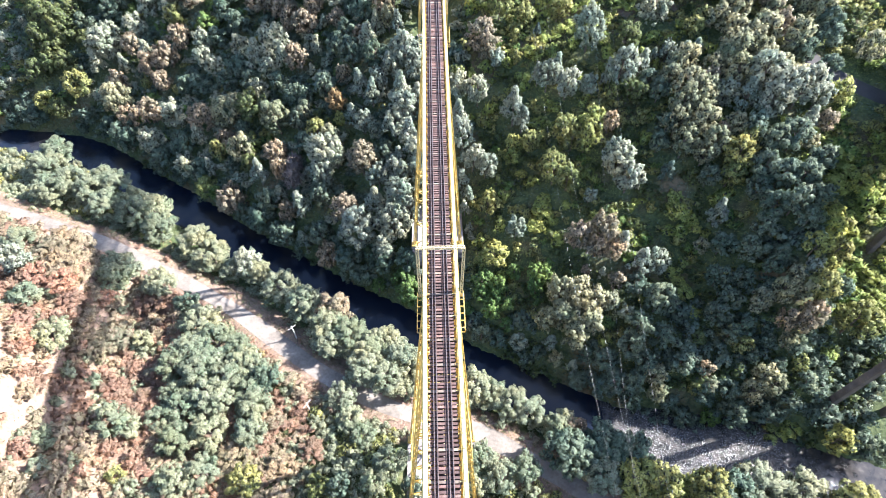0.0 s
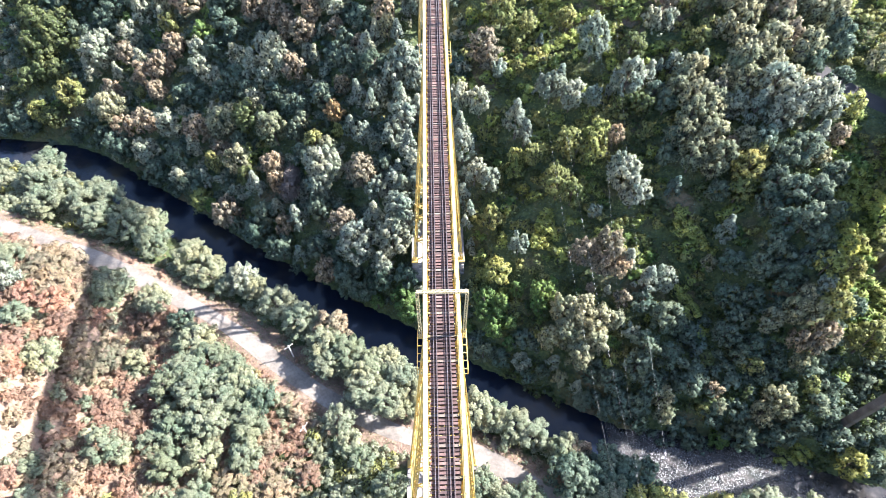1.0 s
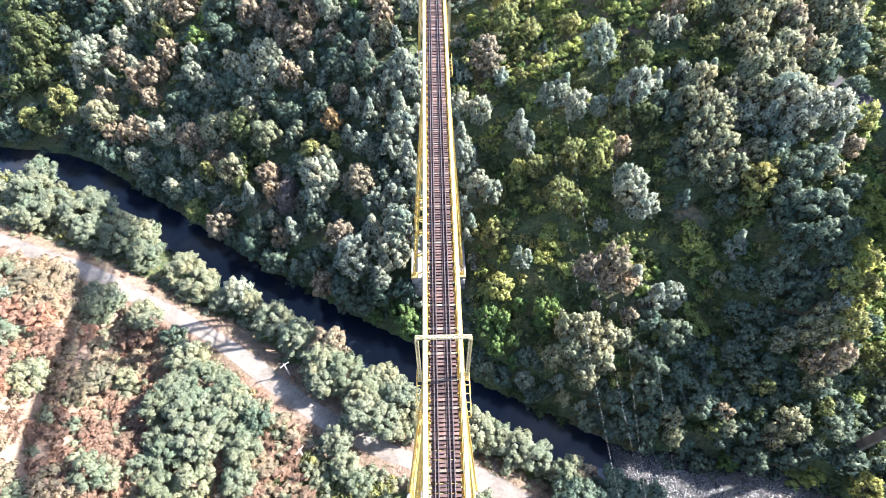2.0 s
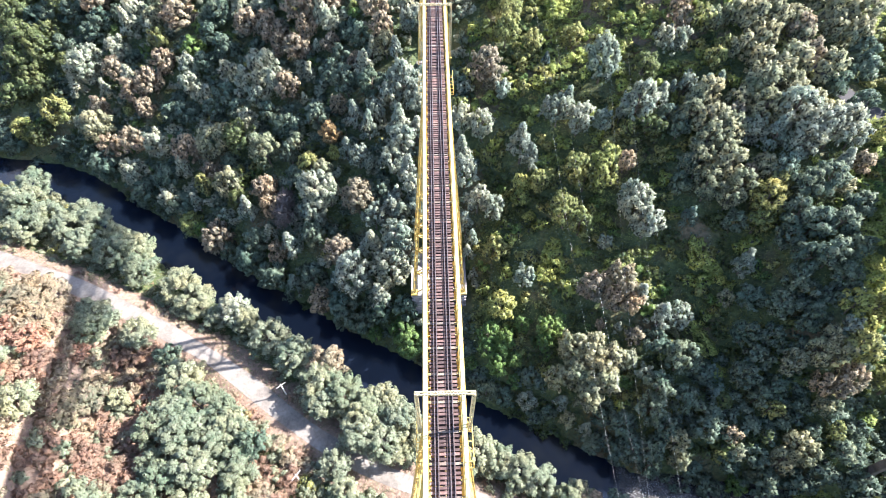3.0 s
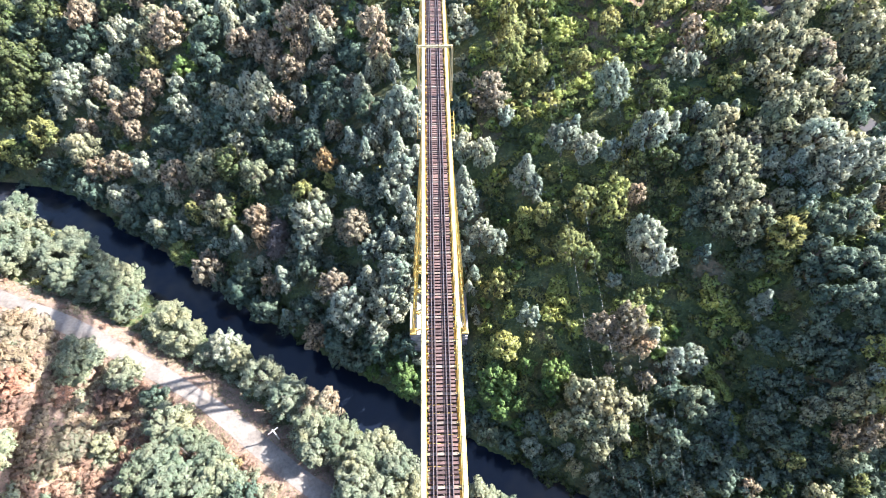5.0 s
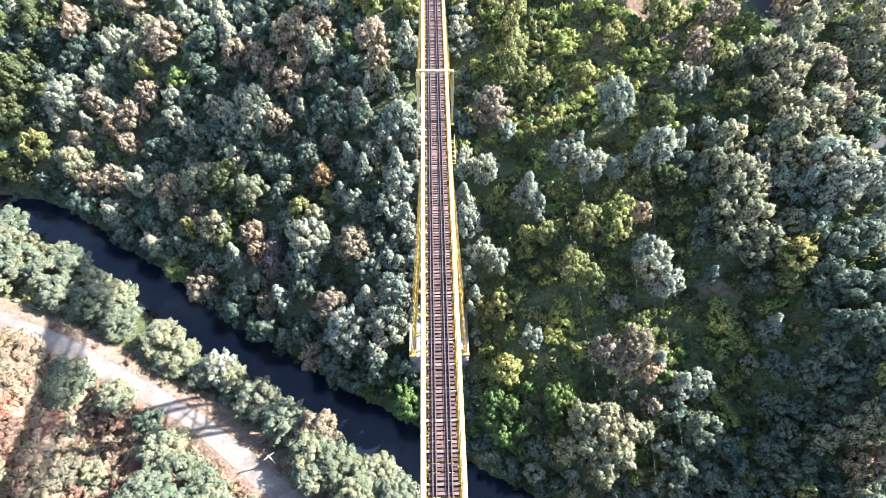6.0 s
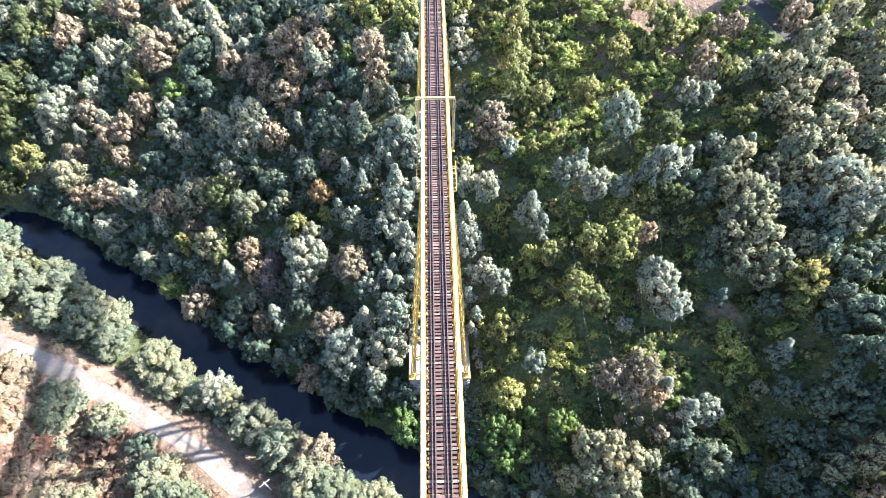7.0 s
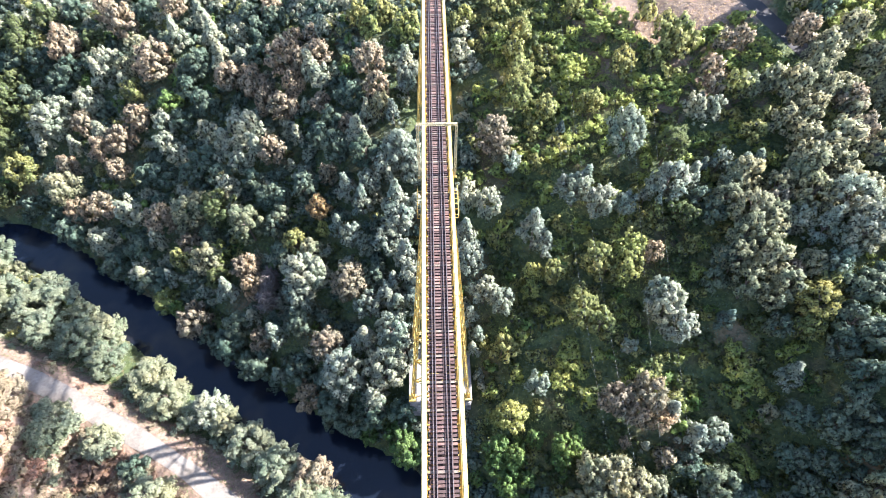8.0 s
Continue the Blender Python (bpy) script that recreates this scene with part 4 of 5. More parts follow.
for spot in (
    (-16.3, 87.4, 4.4, 10.5), (76.9, 87.8, 3.0, 7.6), (-25.0, 88.4, 3.6, 8.8), (86.7, 88.7, 3.4, 8.2), (81.5, 89.0, 3.8, 9.1), (-24.7, 90.3, 4.1, 9.7),
    (78.3, 91.7, 3.8, 9.2), (92.2, 92.9, 3.4, 8.4), (67.5, 93.6, 2.7, 6.9), (81.8, 97.3, 3.9, 9.3), (86.0, 97.6, 3.8, 9.2), (-33.4, 97.8, 3.6, 8.8),
    (-45.6, 101.7, 4.6, 10.8), (56.6, 102.8, 2.6, 6.6), (-52.4, 106.1, 4.9, 11.5), (58.9, 107.0, 2.8, 7.1), (-33.2, 107.2, 3.6, 8.8), (-50.5, 110.1, 3.8, 9.1),
    (-59.8, 110.9, 3.1, 7.7), (-14.8, 114.0, 3.3, 7.0), (58.2, 115.8, 2.9, 7.2), (56.1, 119.7, 2.7, 6.8), (-41.3, 130.8, 3.2, 7.8), (-38.7, 136.7, 2.9, 7.4),
):
    planted.append(tree("dark", *spot))
for spot in (
    (-33.0, 137.5, 3.6, 8.7), (-17.3, 142.0, 4.2, 9.9), (-24.7, 145.3, 4.2, 10.1),
):
    planted.append(tree("dark", *spot))
for spot in (
    (79.3, 26.8, 5.8, 10.5), (73.1, 48.2, 2.8, 8.0), (77.3, 48.9, 3.1, 8.7), (52.2, 49.8, 2.6, 7.5), (63.6, 50.3, 2.1, 6.3), (75.1, 50.6, 2.8, 8.0),
    (50.8, 52.5, 2.7, 7.8), (80.7, 56.6, 2.2, 6.5), (29.2, 59.2, 2.1, 6.3), (32.5, 62.2, 3.6, 9.8), (82.5, 63.8, 2.4, 7.0), (36.6, 63.9, 2.9, 8.3),
    (74.5, 64.2, 2.8, 7.9), (78.3, 65.0, 2.8, 7.8), (35.1, 65.2, 3.9, 10.5), (26.7, 65.9, 3.0, 8.4), (29.9, 66.5, 3.5, 9.5), (81.0, 66.9, 2.2, 6.4),
    (41.8, 68.2, 2.3, 6.8), (37.9, 68.5, 3.0, 8.3), (33.3, 69.8, 3.9, 10.5), (30.1, 71.2, 3.6, 9.9), (65.2, 79.7, 2.1, 5.2), (66.6, 98.1, 2.9, 8.3),
):
    planted.append(tree("grey", *spot))
for spot in (
    (68.5, 99.8, 3.5, 9.7), (62.1, 100.8, 3.8, 10.3), (66.8, 104.1, 3.8, 10.3), (60.7, 105.7, 3.6, 9.9), (62.8, 109.1, 4.0, 10.9), (66.6, 109.8, 3.6, 9.9),
    (68.2, 112.4, 3.6, 9.9), (64.3, 114.9, 4.1, 11.0), (77.0, 116.1, 4.1, 11.0), (61.2, 118.0, 3.1, 8.6), (71.0, 119.9, 3.1, 8.6), (76.2, 120.7, 3.1, 8.7),
    (62.7, 121.3, 3.1, 8.7), (75.1, 122.0, 3.1, 8.6), (-30.5, 122.5, 3.0, 8.5), (65.8, 122.7, 3.8, 10.2), (-59.0, 125.5, 4.4, 11.8), (-47.8, 131.4, 4.7, 12.5),
    (-39.7, 133.3, 2.7, 7.7), (-52.0, 135.7, 3.2, 8.9), (-13.5, 154.0, 3.1, 8.7),
):
    planted.append(tree("grey", *spot))
for spot in (
    (42.2, 30.4, 5.4, 10.5), (91.4, 37.7, 3.8, 9.1), (88.9, 69.7, 2.2, 5.8), (85.1, 72.0, 3.0, 7.5), (11.8, 82.4, 2.4, 6.2), (14.7, 82.6, 3.7, 8.9),
    (38.9, 106.0, 2.2, 5.9), (20.2, 106.9, 2.3, 6.0), (40.0, 107.6, 3.8, 9.1), (20.8, 109.7, 2.3, 6.0), (41.9, 111.4, 2.7, 6.8), (-73.2, 121.1, 3.8, 9.1),
    (-28.2, 127.2, 1.8, 4.9), (-56.6, 127.9, 3.0, 7.5),
):
    planted.append(tree("lime", *spot))
for spot in (
    (53.7, 116.0, 2.7, 7.3), (50.9, 117.3, 2.9, 7.9), (-56.1, 121.6, 3.2, 7.6), (50.6, 130.4, 3.9, 10.1), (53.9, 134.0, 2.6, 7.1),
):
    planted.append(tree("moss", *spot))
for spot in (
    (57.8, 28.1, 5.3, 10.5), (46.9, 28.8, 4.8, 10.5), (-26.3, 29.4, 2.7, 6.5), (-41.3, 30.3, 3.6, 6.5), (60.7, 49.9, 2.0, 5.8), (83.1, 52.4, 2.1, 6.0),
    (70.7, 57.3, 2.4, 6.7), (96.8, 60.5, 4.8, 12.1), (85.7, 64.8, 3.7, 8.9), (91.3, 72.7, 3.3, 8.0), (72.1, 92.7, 3.1, 8.3), (13.4, 95.3, 2.9, 7.9),
    (73.3, 96.1, 4.1, 10.6), (33.7, 96.9, 3.3, 8.7), (76.5, 99.1, 2.7, 7.4), (30.4, 99.2, 4.1, 10.7), (30.2, 103.5, 2.5, 6.8), (35.9, 107.4, 2.9, 7.9),
    (25.1, 108.7, 2.7, 7.5), (33.5, 109.7, 3.8, 9.9), (46.7, 117.8, 2.0, 5.9), (-34.9, 125.3, 3.3, 8.8), (6.5, 132.1, 2.6, 6.2), (23.2, 133.0, 1.7, 5.1),
):
    planted.append(tree("olive", *spot))
for spot in (
    (36.8, 144.6, 2.7, 7.3), (35.2, 144.8, 2.4, 6.6), (26.4, 145.4, 2.9, 8.0), (19.2, 148.6, 3.4, 9.1), (20.0, 153.7, 4.0, 10.4),
):
    planted.append(tree("olive", *spot))
for spot in (
    (-45.3, 61.9, 1.4, 4.5), (-29.0, 131.3, 3.1, 8.6),
):
    planted.append(tree("orange", *spot))
for spot in (
    (30.5, 41.0, 3.6, 8.8), (62.7, 53.0, 2.0, 5.7), (82.7, 58.7, 2.3, 6.5), (84.5, 59.6, 3.3, 8.8), (79.4, 60.0, 2.6, 7.2), (43.7, 72.8, 2.2, 6.3),
    (-28.2, 73.8, 5.2, 11.4), (36.7, 76.2, 1.3, 4.2), (43.3, 79.0, 2.8, 7.7), (39.2, 80.1, 3.0, 8.1), (34.8, 82.7, 3.6, 9.4), (40.9, 82.8, 4.1, 10.7),
    (-31.1, 92.8, 3.9, 10.1), (-25.4, 100.5, 4.5, 11.6), (70.8, 102.6, 2.3, 6.5), (96.4, 102.8, 2.5, 6.9), (-43.9, 105.8, 3.2, 8.6), (44.9, 109.2, 2.4, 6.8),
    (-20.9, 112.7, 4.6, 11.8), (-63.6, 113.8, 5.0, 12.8), (-46.2, 116.9, 3.1, 8.3), (71.3, 117.3, 2.6, 7.2), (-48.8, 122.1, 3.4, 8.9), (-46.9, 122.5, 3.0, 8.1),
):
    planted.append(tree("pink", *spot))
for spot in (
    (14.8, 137.4, 3.2, 8.5), (13.1, 139.2, 4.8, 12.3), (-26.5, 140.1, 2.7, 7.4), (-22.6, 153.0, 2.8, 5.9),
):
    planted.append(tree("pink", *spot))
for spot in (
    (70.0, 28.7, 5.8, 10.5), (6.3, 29.3, 3.7, 7.6), (-54.4, 29.8, 3.6, 7.6), (-14.7, 30.5, 3.3, 6.9), (34.5, 30.6, 4.8, 8.0), (12.3, 30.8, 4.6, 9.3),
    (-77.0, 30.9, 2.1, 4.9), (18.3, 32.2, 3.7, 7.7), (-50.3, 32.5, 4.1, 8.4), (-11.6, 34.2, 4.3, 8.7), (8.3, 35.0, 4.4, 8.8), (-79.4, 36.5, 2.7, 6.0),
    (-57.9, 39.2, 4.3, 8.7), (-18.1, 40.6, 3.1, 6.6), (-51.2, 41.1, 4.7, 9.5), (-42.8, 41.1, 4.0, 8.2), (-68.0, 41.4, 3.0, 6.4), (28.2, 42.0, 5.1, 9.1),
    (-71.7, 42.6, 3.9, 8.0), (-21.0, 44.2, 3.5, 7.4), (20.9, 46.3, 4.4, 8.2), (-58.8, 46.7, 4.5, 9.0), (-43.4, 47.6, 4.5, 9.1), (16.7, 48.1, 4.8, 8.8),
):
    planted.append(tree("sage", *spot))
for spot in (
    (-51.1, 48.3, 4.1, 8.4), (-53.6, 49.6, 4.7, 9.3), (-23.7, 50.1, 3.8, 7.8), (-45.4, 50.4, 3.9, 8.1), (11.9, 50.5, 4.5, 8.3), (-62.0, 50.7, 3.3, 7.0),
    (7.9, 52.3, 5.5, 9.8), (-7.3, 52.7, 3.2, 6.1), (-12.7, 53.6, 4.9, 9.5), (-50.3, 53.7, 5.2, 9.5), (34.7, 54.6, 2.7, 6.0), (-57.1, 55.5, 4.8, 9.5),
    (-18.5, 55.9, 5.0, 9.6), (-45.0, 56.9, 4.3, 8.7), (-7.1, 56.9, 4.6, 8.9), (-63.5, 57.4, 4.3, 8.7), (-47.2, 57.6, 4.8, 9.5), (-55.4, 58.2, 4.3, 8.8),
    (-9.6, 59.8, 5.8, 10.4), (-49.5, 60.7, 5.0, 9.5), (-88.7, 60.9, 4.5, 9.1), (-61.1, 61.6, 4.3, 8.8), (-17.8, 61.8, 5.8, 10.4), (-55.3, 63.8, 6.0, 9.5),
):
    planted.append(tree("sage", *spot))
for spot in (
    (-27.7, 64.1, 4.7, 9.1), (-13.4, 64.1, 5.3, 10.1), (-75.1, 66.0, 2.7, 6.0), (-22.8, 66.2, 5.8, 10.4), (-29.4, 69.5, 5.8, 10.4), (-61.4, 70.5, 5.7, 9.5),
    (-35.9, 76.7, 5.8, 10.4), (-74.6, 81.5, 4.5, 9.2), (-43.3, 81.6, 5.7, 10.4), (-85.6, 81.9, 4.7, 9.5), (-85.6, 86.2, 4.9, 9.5), (-50.8, 88.3, 4.3, 8.4),
    (-58.5, 89.4, 3.8, 7.3), (-64.5, 93.5, 5.8, 10.4), (-70.2, 98.6, 5.8, 10.4), (-82.4, 103.7, 5.3, 10.1), (-91.5, 109.6, 5.7, 10.4), (-86.5, 111.7, 5.8, 10.4),
):
    planted.append(tree("sage", *spot))
for spot in (
    (27.7, 62.5, 2.3, 6.8), (45.1, 65.7, 1.9, 5.9), (84.8, 68.8, 1.9, 5.9), (8.0, 69.6, 1.3, 4.5), (40.7, 75.4, 1.4, 4.8), (49.7, 76.1, 3.6, 10.1),
    (53.7, 76.5, 3.0, 8.7), (-103.0, 79.3, 3.5, 10.0), (45.5, 80.6, 2.9, 8.4), (68.7, 85.0, 3.3, 9.4), (20.2, 87.1, 2.6, 7.7), (-14.8, 89.4, 4.4, 12.1),
    (-53.7, 89.7, 4.7, 11.4), (8.4, 92.2, 1.4, 4.7), (38.8, 92.7, 1.7, 5.5), (-21.4, 93.8, 5.6, 15.2), (-12.5, 93.9, 5.1, 13.9), (48.2, 94.6, 3.8, 10.7),
    (7.6, 97.2, 2.4, 6.1), (-7.6, 97.7, 3.8, 9.6), (46.1, 98.0, 4.2, 11.8), (-38.8, 98.2, 3.4, 9.8), (8.5, 99.7, 2.3, 7.0), (-17.1, 100.9, 4.7, 12.9),
):
    planted.append(tree("silver", *spot))
for spot in (
    (45.3, 101.5, 3.2, 9.3), (-10.2, 101.7, 4.2, 11.6), (7.0, 102.0, 3.0, 8.7), (91.1, 102.3, 2.9, 8.4), (78.2, 102.3, 2.9, 8.5), (13.2, 104.3, 3.2, 9.2),
    (-39.2, 105.6, 4.2, 11.6), (82.1, 105.7, 3.9, 11.0), (10.0, 106.5, 3.4, 9.8), (-4.6, 106.6, 3.9, 9.8), (-9.1, 106.9, 3.7, 10.5), (-16.2, 107.6, 3.6, 9.1),
    (89.1, 108.0, 4.5, 12.4), (84.4, 108.1, 4.5, 12.4), (77.1, 109.0, 4.2, 11.7), (95.4, 109.0, 3.6, 10.1), (-11.3, 109.2, 2.9, 8.4), (-5.6, 111.4, 3.5, 9.9),
    (-33.2, 112.1, 3.9, 11.0), (73.3, 112.2, 3.0, 8.7), (-10.4, 112.5, 2.9, 7.3), (7.3, 112.7, 3.7, 10.5), (81.8, 113.3, 4.6, 12.7), (23.3, 114.2, 3.2, 9.2),
):
    planted.append(tree("silver", *spot))
for spot in (
    (-31.7, 116.2, 5.4, 14.8), (21.2, 116.5, 4.8, 13.1), (-7.4, 116.7, 3.9, 11.0), (-29.0, 116.8, 4.5, 12.4), (-53.0, 117.2, 3.8, 10.7), (-33.4, 118.0, 3.0, 8.8),
    (40.6, 119.6, 2.5, 7.4), (6.5, 120.0, 3.6, 10.1), (35.0, 120.1, 3.6, 10.2), (-11.3, 120.7, 3.6, 10.1), (48.7, 121.7, 4.7, 12.9), (-17.2, 121.7, 2.6, 6.6),
    (45.6, 121.9, 2.0, 6.3), (30.4, 123.5, 3.4, 9.8), (-20.7, 123.8, 2.8, 8.2), (-9.2, 124.1, 4.0, 11.1), (12.0, 124.2, 3.5, 10.1), (54.7, 124.4, 2.9, 8.5),
    (-70.5, 124.9, 2.8, 8.2), (28.2, 125.6, 2.6, 7.6), (65.7, 125.6, 3.1, 8.9), (32.6, 126.0, 3.0, 8.7), (-24.3, 126.5, 2.8, 8.2), (6.2, 127.4, 3.6, 10.2),
):
    planted.append(tree("silver", *spot))
for spot in (
    (-5.2, 127.8, 3.4, 9.6), (62.5, 128.1, 2.2, 6.7), (59.2, 128.2, 1.7, 5.4), (-9.5, 129.0, 4.6, 11.5), (-18.2, 131.1, 3.7, 10.3), (41.9, 133.3, 5.0, 13.8),
    (17.4, 134.1, 2.2, 6.6), (-21.3, 134.4, 3.7, 10.4), (-16.1, 135.1, 2.8, 8.2), (-5.3, 135.3, 4.0, 11.3), (-12.2, 137.4, 3.7, 10.3), (-8.2, 139.9, 4.9, 13.5),
    (-10.4, 152.2, 2.9, 8.4), (-17.6, 152.7, 3.4, 9.6), (-6.9, 159.5, 3.2, 9.1), (-4.2, 160.1, 3.2, 9.1),
):
    planted.append(tree("silver", *spot))
for spot in (
    (-35.1, 33.9, 3.7, 4.4), (-45.4, 35.6, 4.3, 5.0), (-39.2, 45.0, 3.6, 4.2), (-86.5, 45.8, 2.7, 3.2), (-83.2, 61.8, 3.9, 4.6), (-81.7, 66.2, 4.7, 5.4),
    (-93.9, 81.2, 4.5, 5.2), (-99.8, 86.4, 4.1, 4.9), (-99.1, 93.1, 4.5, 5.2), (-101.9, 93.4, 5.4, 6.2),
):
    planted.append(tree("tan", *spot))
# the wood farther off
for spot in (
    (-42.0, 120.0, 2.1, 4.5),
):
    planted.append(wood("bare", *spot))
for spot in (
    (60.1, 142.2, 1.7, 5.0),
):
    planted.append(wood("blue", *spot))
for spot in (
    (65.3, 45.1, 2.4, 6.4), (-0.5, 77.6, 2.2, 4.7), (-69.4, 118.6, 2.3, 7.0), (-109.4, 146.8, 3.1, 6.1), (-157.9, 160.8, 2.2, 5.5), (-75.5, 170.3, 3.5, 8.6),
    (-73.6, 177.9, 2.8, 7.1), (-106.8, 186.9, 1.9, 5.2),
):
    planted.append(wood("bright", *spot))
for spot in (
    (49.0, 143.0, 1.7, 2.1), (51.4, 145.9, 2.4, 2.8), (54.5, 147.1, 2.2, 2.6), (57.1, 148.4, 2.2, 2.6), (51.7, 149.3, 2.6, 3.0), (48.4, 150.4, 2.8, 3.2),
    (33.4, 155.4, 3.5, 4.0), (32.7, 159.0, 2.5, 3.0), (45.6, 163.0, 2.3, 2.7), (31.9, 164.8, 2.3, 2.7), (41.2, 165.5, 3.5, 4.0), (46.2, 168.2, 2.5, 2.9),
):
    planted.append(wood("cane", *spot))
for spot in (
    (61.9, 27.1, 5.1, 10.5), (79.7, 44.7, 2.2, 6.4), (69.6, 45.2, 4.3, 10.6), (76.9, 45.4, 3.0, 7.4), (59.2, 45.6, 2.9, 5.8), (67.6, 49.4, 2.9, 6.2),
    (78.9, 52.7, 2.1, 5.2), (76.6, 57.7, 2.1, 5.2), (25.1, 61.3, 2.0, 5.7), (93.6, 66.6, 3.0, 8.0), (3.9, 73.6, 2.9, 5.5), (125.5, 110.1, 3.4, 9.0),
    (116.9, 114.5, 3.6, 10.0), (99.0, 116.3, 3.0, 7.5), (94.3, 121.4, 3.0, 7.6), (-38.6, 123.8, 3.5, 7.3), (101.5, 125.1, 3.3, 8.1), (-75.2, 125.6, 3.8, 9.1),
    (102.8, 129.4, 3.3, 8.2), (-89.6, 132.2, 4.4, 10.5), (-59.2, 132.4, 3.0, 7.6), (-80.6, 133.5, 3.8, 9.3), (-42.4, 138.2, 4.0, 8.4), (-103.3, 142.6, 5.5, 12.9),
):
    planted.append(wood("dark", *spot))
for spot in (
    (-48.1, 143.4, 3.3, 8.0), (-57.3, 146.2, 3.5, 8.6), (-65.9, 148.5, 3.4, 8.2), (-112.5, 149.6, 3.4, 8.3), (-29.4, 149.9, 3.6, 8.9), (-62.3, 151.5, 3.8, 9.2),
    (-76.4, 151.8, 3.9, 8.1), (-81.9, 152.7, 3.2, 8.0), (-125.7, 153.9, 2.1, 4.9), (-26.3, 154.4, 3.2, 7.9), (-121.3, 154.6, 3.2, 7.9), (-142.3, 157.6, 4.1, 8.7),
    (-146.5, 158.5, 2.1, 7.0), (-151.7, 158.6, 2.9, 6.3), (88.9, 158.8, 3.4, 10.0), (-22.0, 159.6, 3.9, 9.4), (-164.6, 160.1, 2.7, 5.3), (-161.2, 160.7, 2.4, 5.2),
    (-170.6, 160.8, 2.3, 5.6), (-173.8, 160.8, 2.2, 4.7), (-71.3, 164.8, 3.2, 8.0), (-63.9, 167.0, 3.9, 9.5), (-69.6, 173.4, 3.8, 9.1), (-48.1, 178.7, 3.5, 8.5),
):
    planted.append(wood("dark", *spot))
for spot in (
    (-70.9, 178.7, 3.4, 8.3), (-67.1, 178.8, 4.3, 10.1), (-120.3, 182.1, 3.5, 8.6), (-125.3, 183.5, 3.2, 8.0), (-114.3, 185.4, 4.2, 8.8), (-50.1, 185.5, 3.5, 8.6),
    (-44.9, 188.9, 3.5, 8.6), (-111.0, 189.0, 3.8, 9.1), (-104.5, 191.0, 3.2, 7.9), (-121.8, 192.8, 4.1, 9.7), (-53.3, 193.0, 3.0, 6.4), (-135.3, 193.5, 3.8, 9.2),
    (-130.3, 194.3, 4.1, 9.8), (-87.9, 203.9, 3.6, 7.5), (-112.8, 207.7, 3.7, 7.7),
):
    planted.append(wood("dark", *spot))
for spot in (
    (90.4, 97.5, 2.2, 5.6), (74.1, 103.2, 3.2, 8.0), (91.3, 113.9, 3.4, 8.4), (88.3, 117.4, 3.1, 7.8), (83.7, 118.9, 3.4, 9.5), (109.7, 120.0, 3.6, 10.0),
    (83.8, 122.0, 3.1, 8.5), (77.2, 122.5, 4.1, 11.1), (92.5, 124.0, 3.8, 10.0), (81.5, 125.0, 3.7, 10.1), (85.6, 127.0, 3.9, 9.8), (77.9, 127.8, 3.3, 9.2),
    (75.1, 132.9, 3.1, 8.6), (101.3, 133.0, 3.3, 9.2), (89.5, 134.2, 2.7, 7.7), (79.8, 134.4, 3.6, 9.8), (97.3, 136.0, 3.4, 9.3), (104.0, 137.5, 3.3, 9.2),
    (83.5, 138.0, 3.1, 8.6), (-65.9, 138.4, 4.5, 11.9), (96.6, 138.5, 2.7, 7.8), (88.4, 138.5, 3.1, 8.6), (-61.3, 139.5, 3.7, 10.2), (78.5, 139.7, 3.7, 10.0),
):
    planted.append(wood("grey", *spot))
for spot in (
    (99.4, 139.9, 3.8, 10.3), (83.0, 142.6, 3.1, 8.7), (70.6, 142.9, 2.6, 7.5), (75.2, 143.3, 2.8, 7.9), (95.6, 144.6, 3.4, 9.5), (100.3, 146.2, 3.6, 10.0),
    (86.0, 147.0, 4.0, 10.5), (93.3, 152.0, 3.6, 10.0), (-106.9, 152.4, 5.1, 13.3), (103.7, 156.0, 2.8, 7.1), (84.6, 161.8, 2.6, 6.6), (84.3, 165.9, 3.4, 10.0),
    (100.9, 166.8, 2.9, 7.2), (-91.4, 185.0, 3.1, 8.7), (-88.2, 189.6, 3.7, 10.0),
):
    planted.append(wood("grey", *spot))
for spot in (
    (101.0, 109.5, 3.0, 7.3), (51.6, 153.6, 2.4, 6.2), (-136.8, 159.9, 4.0, 9.6), (-23.6, 170.4, 1.4, 4.2), (-6.9, 174.4, 3.6, 8.8), (-17.0, 177.0, 3.1, 7.8),
    (8.1, 177.2, 2.2, 5.8),
):
    planted.append(wood("lime", *spot))
for spot in (
    (-56.3, 136.9, 5.0, 12.0), (-131.9, 157.7, 3.7, 9.8), (-139.6, 168.0, 3.7, 9.8), (-129.1, 169.5, 3.7, 9.8), (-134.7, 170.3, 3.7, 9.8), (-133.7, 175.5, 4.0, 10.4),
    (-137.9, 176.4, 5.0, 12.8), (-122.8, 177.7, 3.2, 7.8), (-130.3, 180.0, 5.0, 12.8), (-135.6, 183.3, 5.6, 14.1), (-141.6, 187.2, 4.1, 10.5), (-129.2, 187.8, 3.5, 9.3),
    (-141.6, 193.2, 5.1, 13.0), (-104.3, 196.3, 3.6, 8.5), (-126.9, 197.2, 4.9, 12.4), (-139.8, 199.7, 4.1, 10.7), (-130.3, 202.7, 4.3, 11.2), (-121.1, 205.3, 3.9, 10.2),
):
    planted.append(wood("moss", *spot))
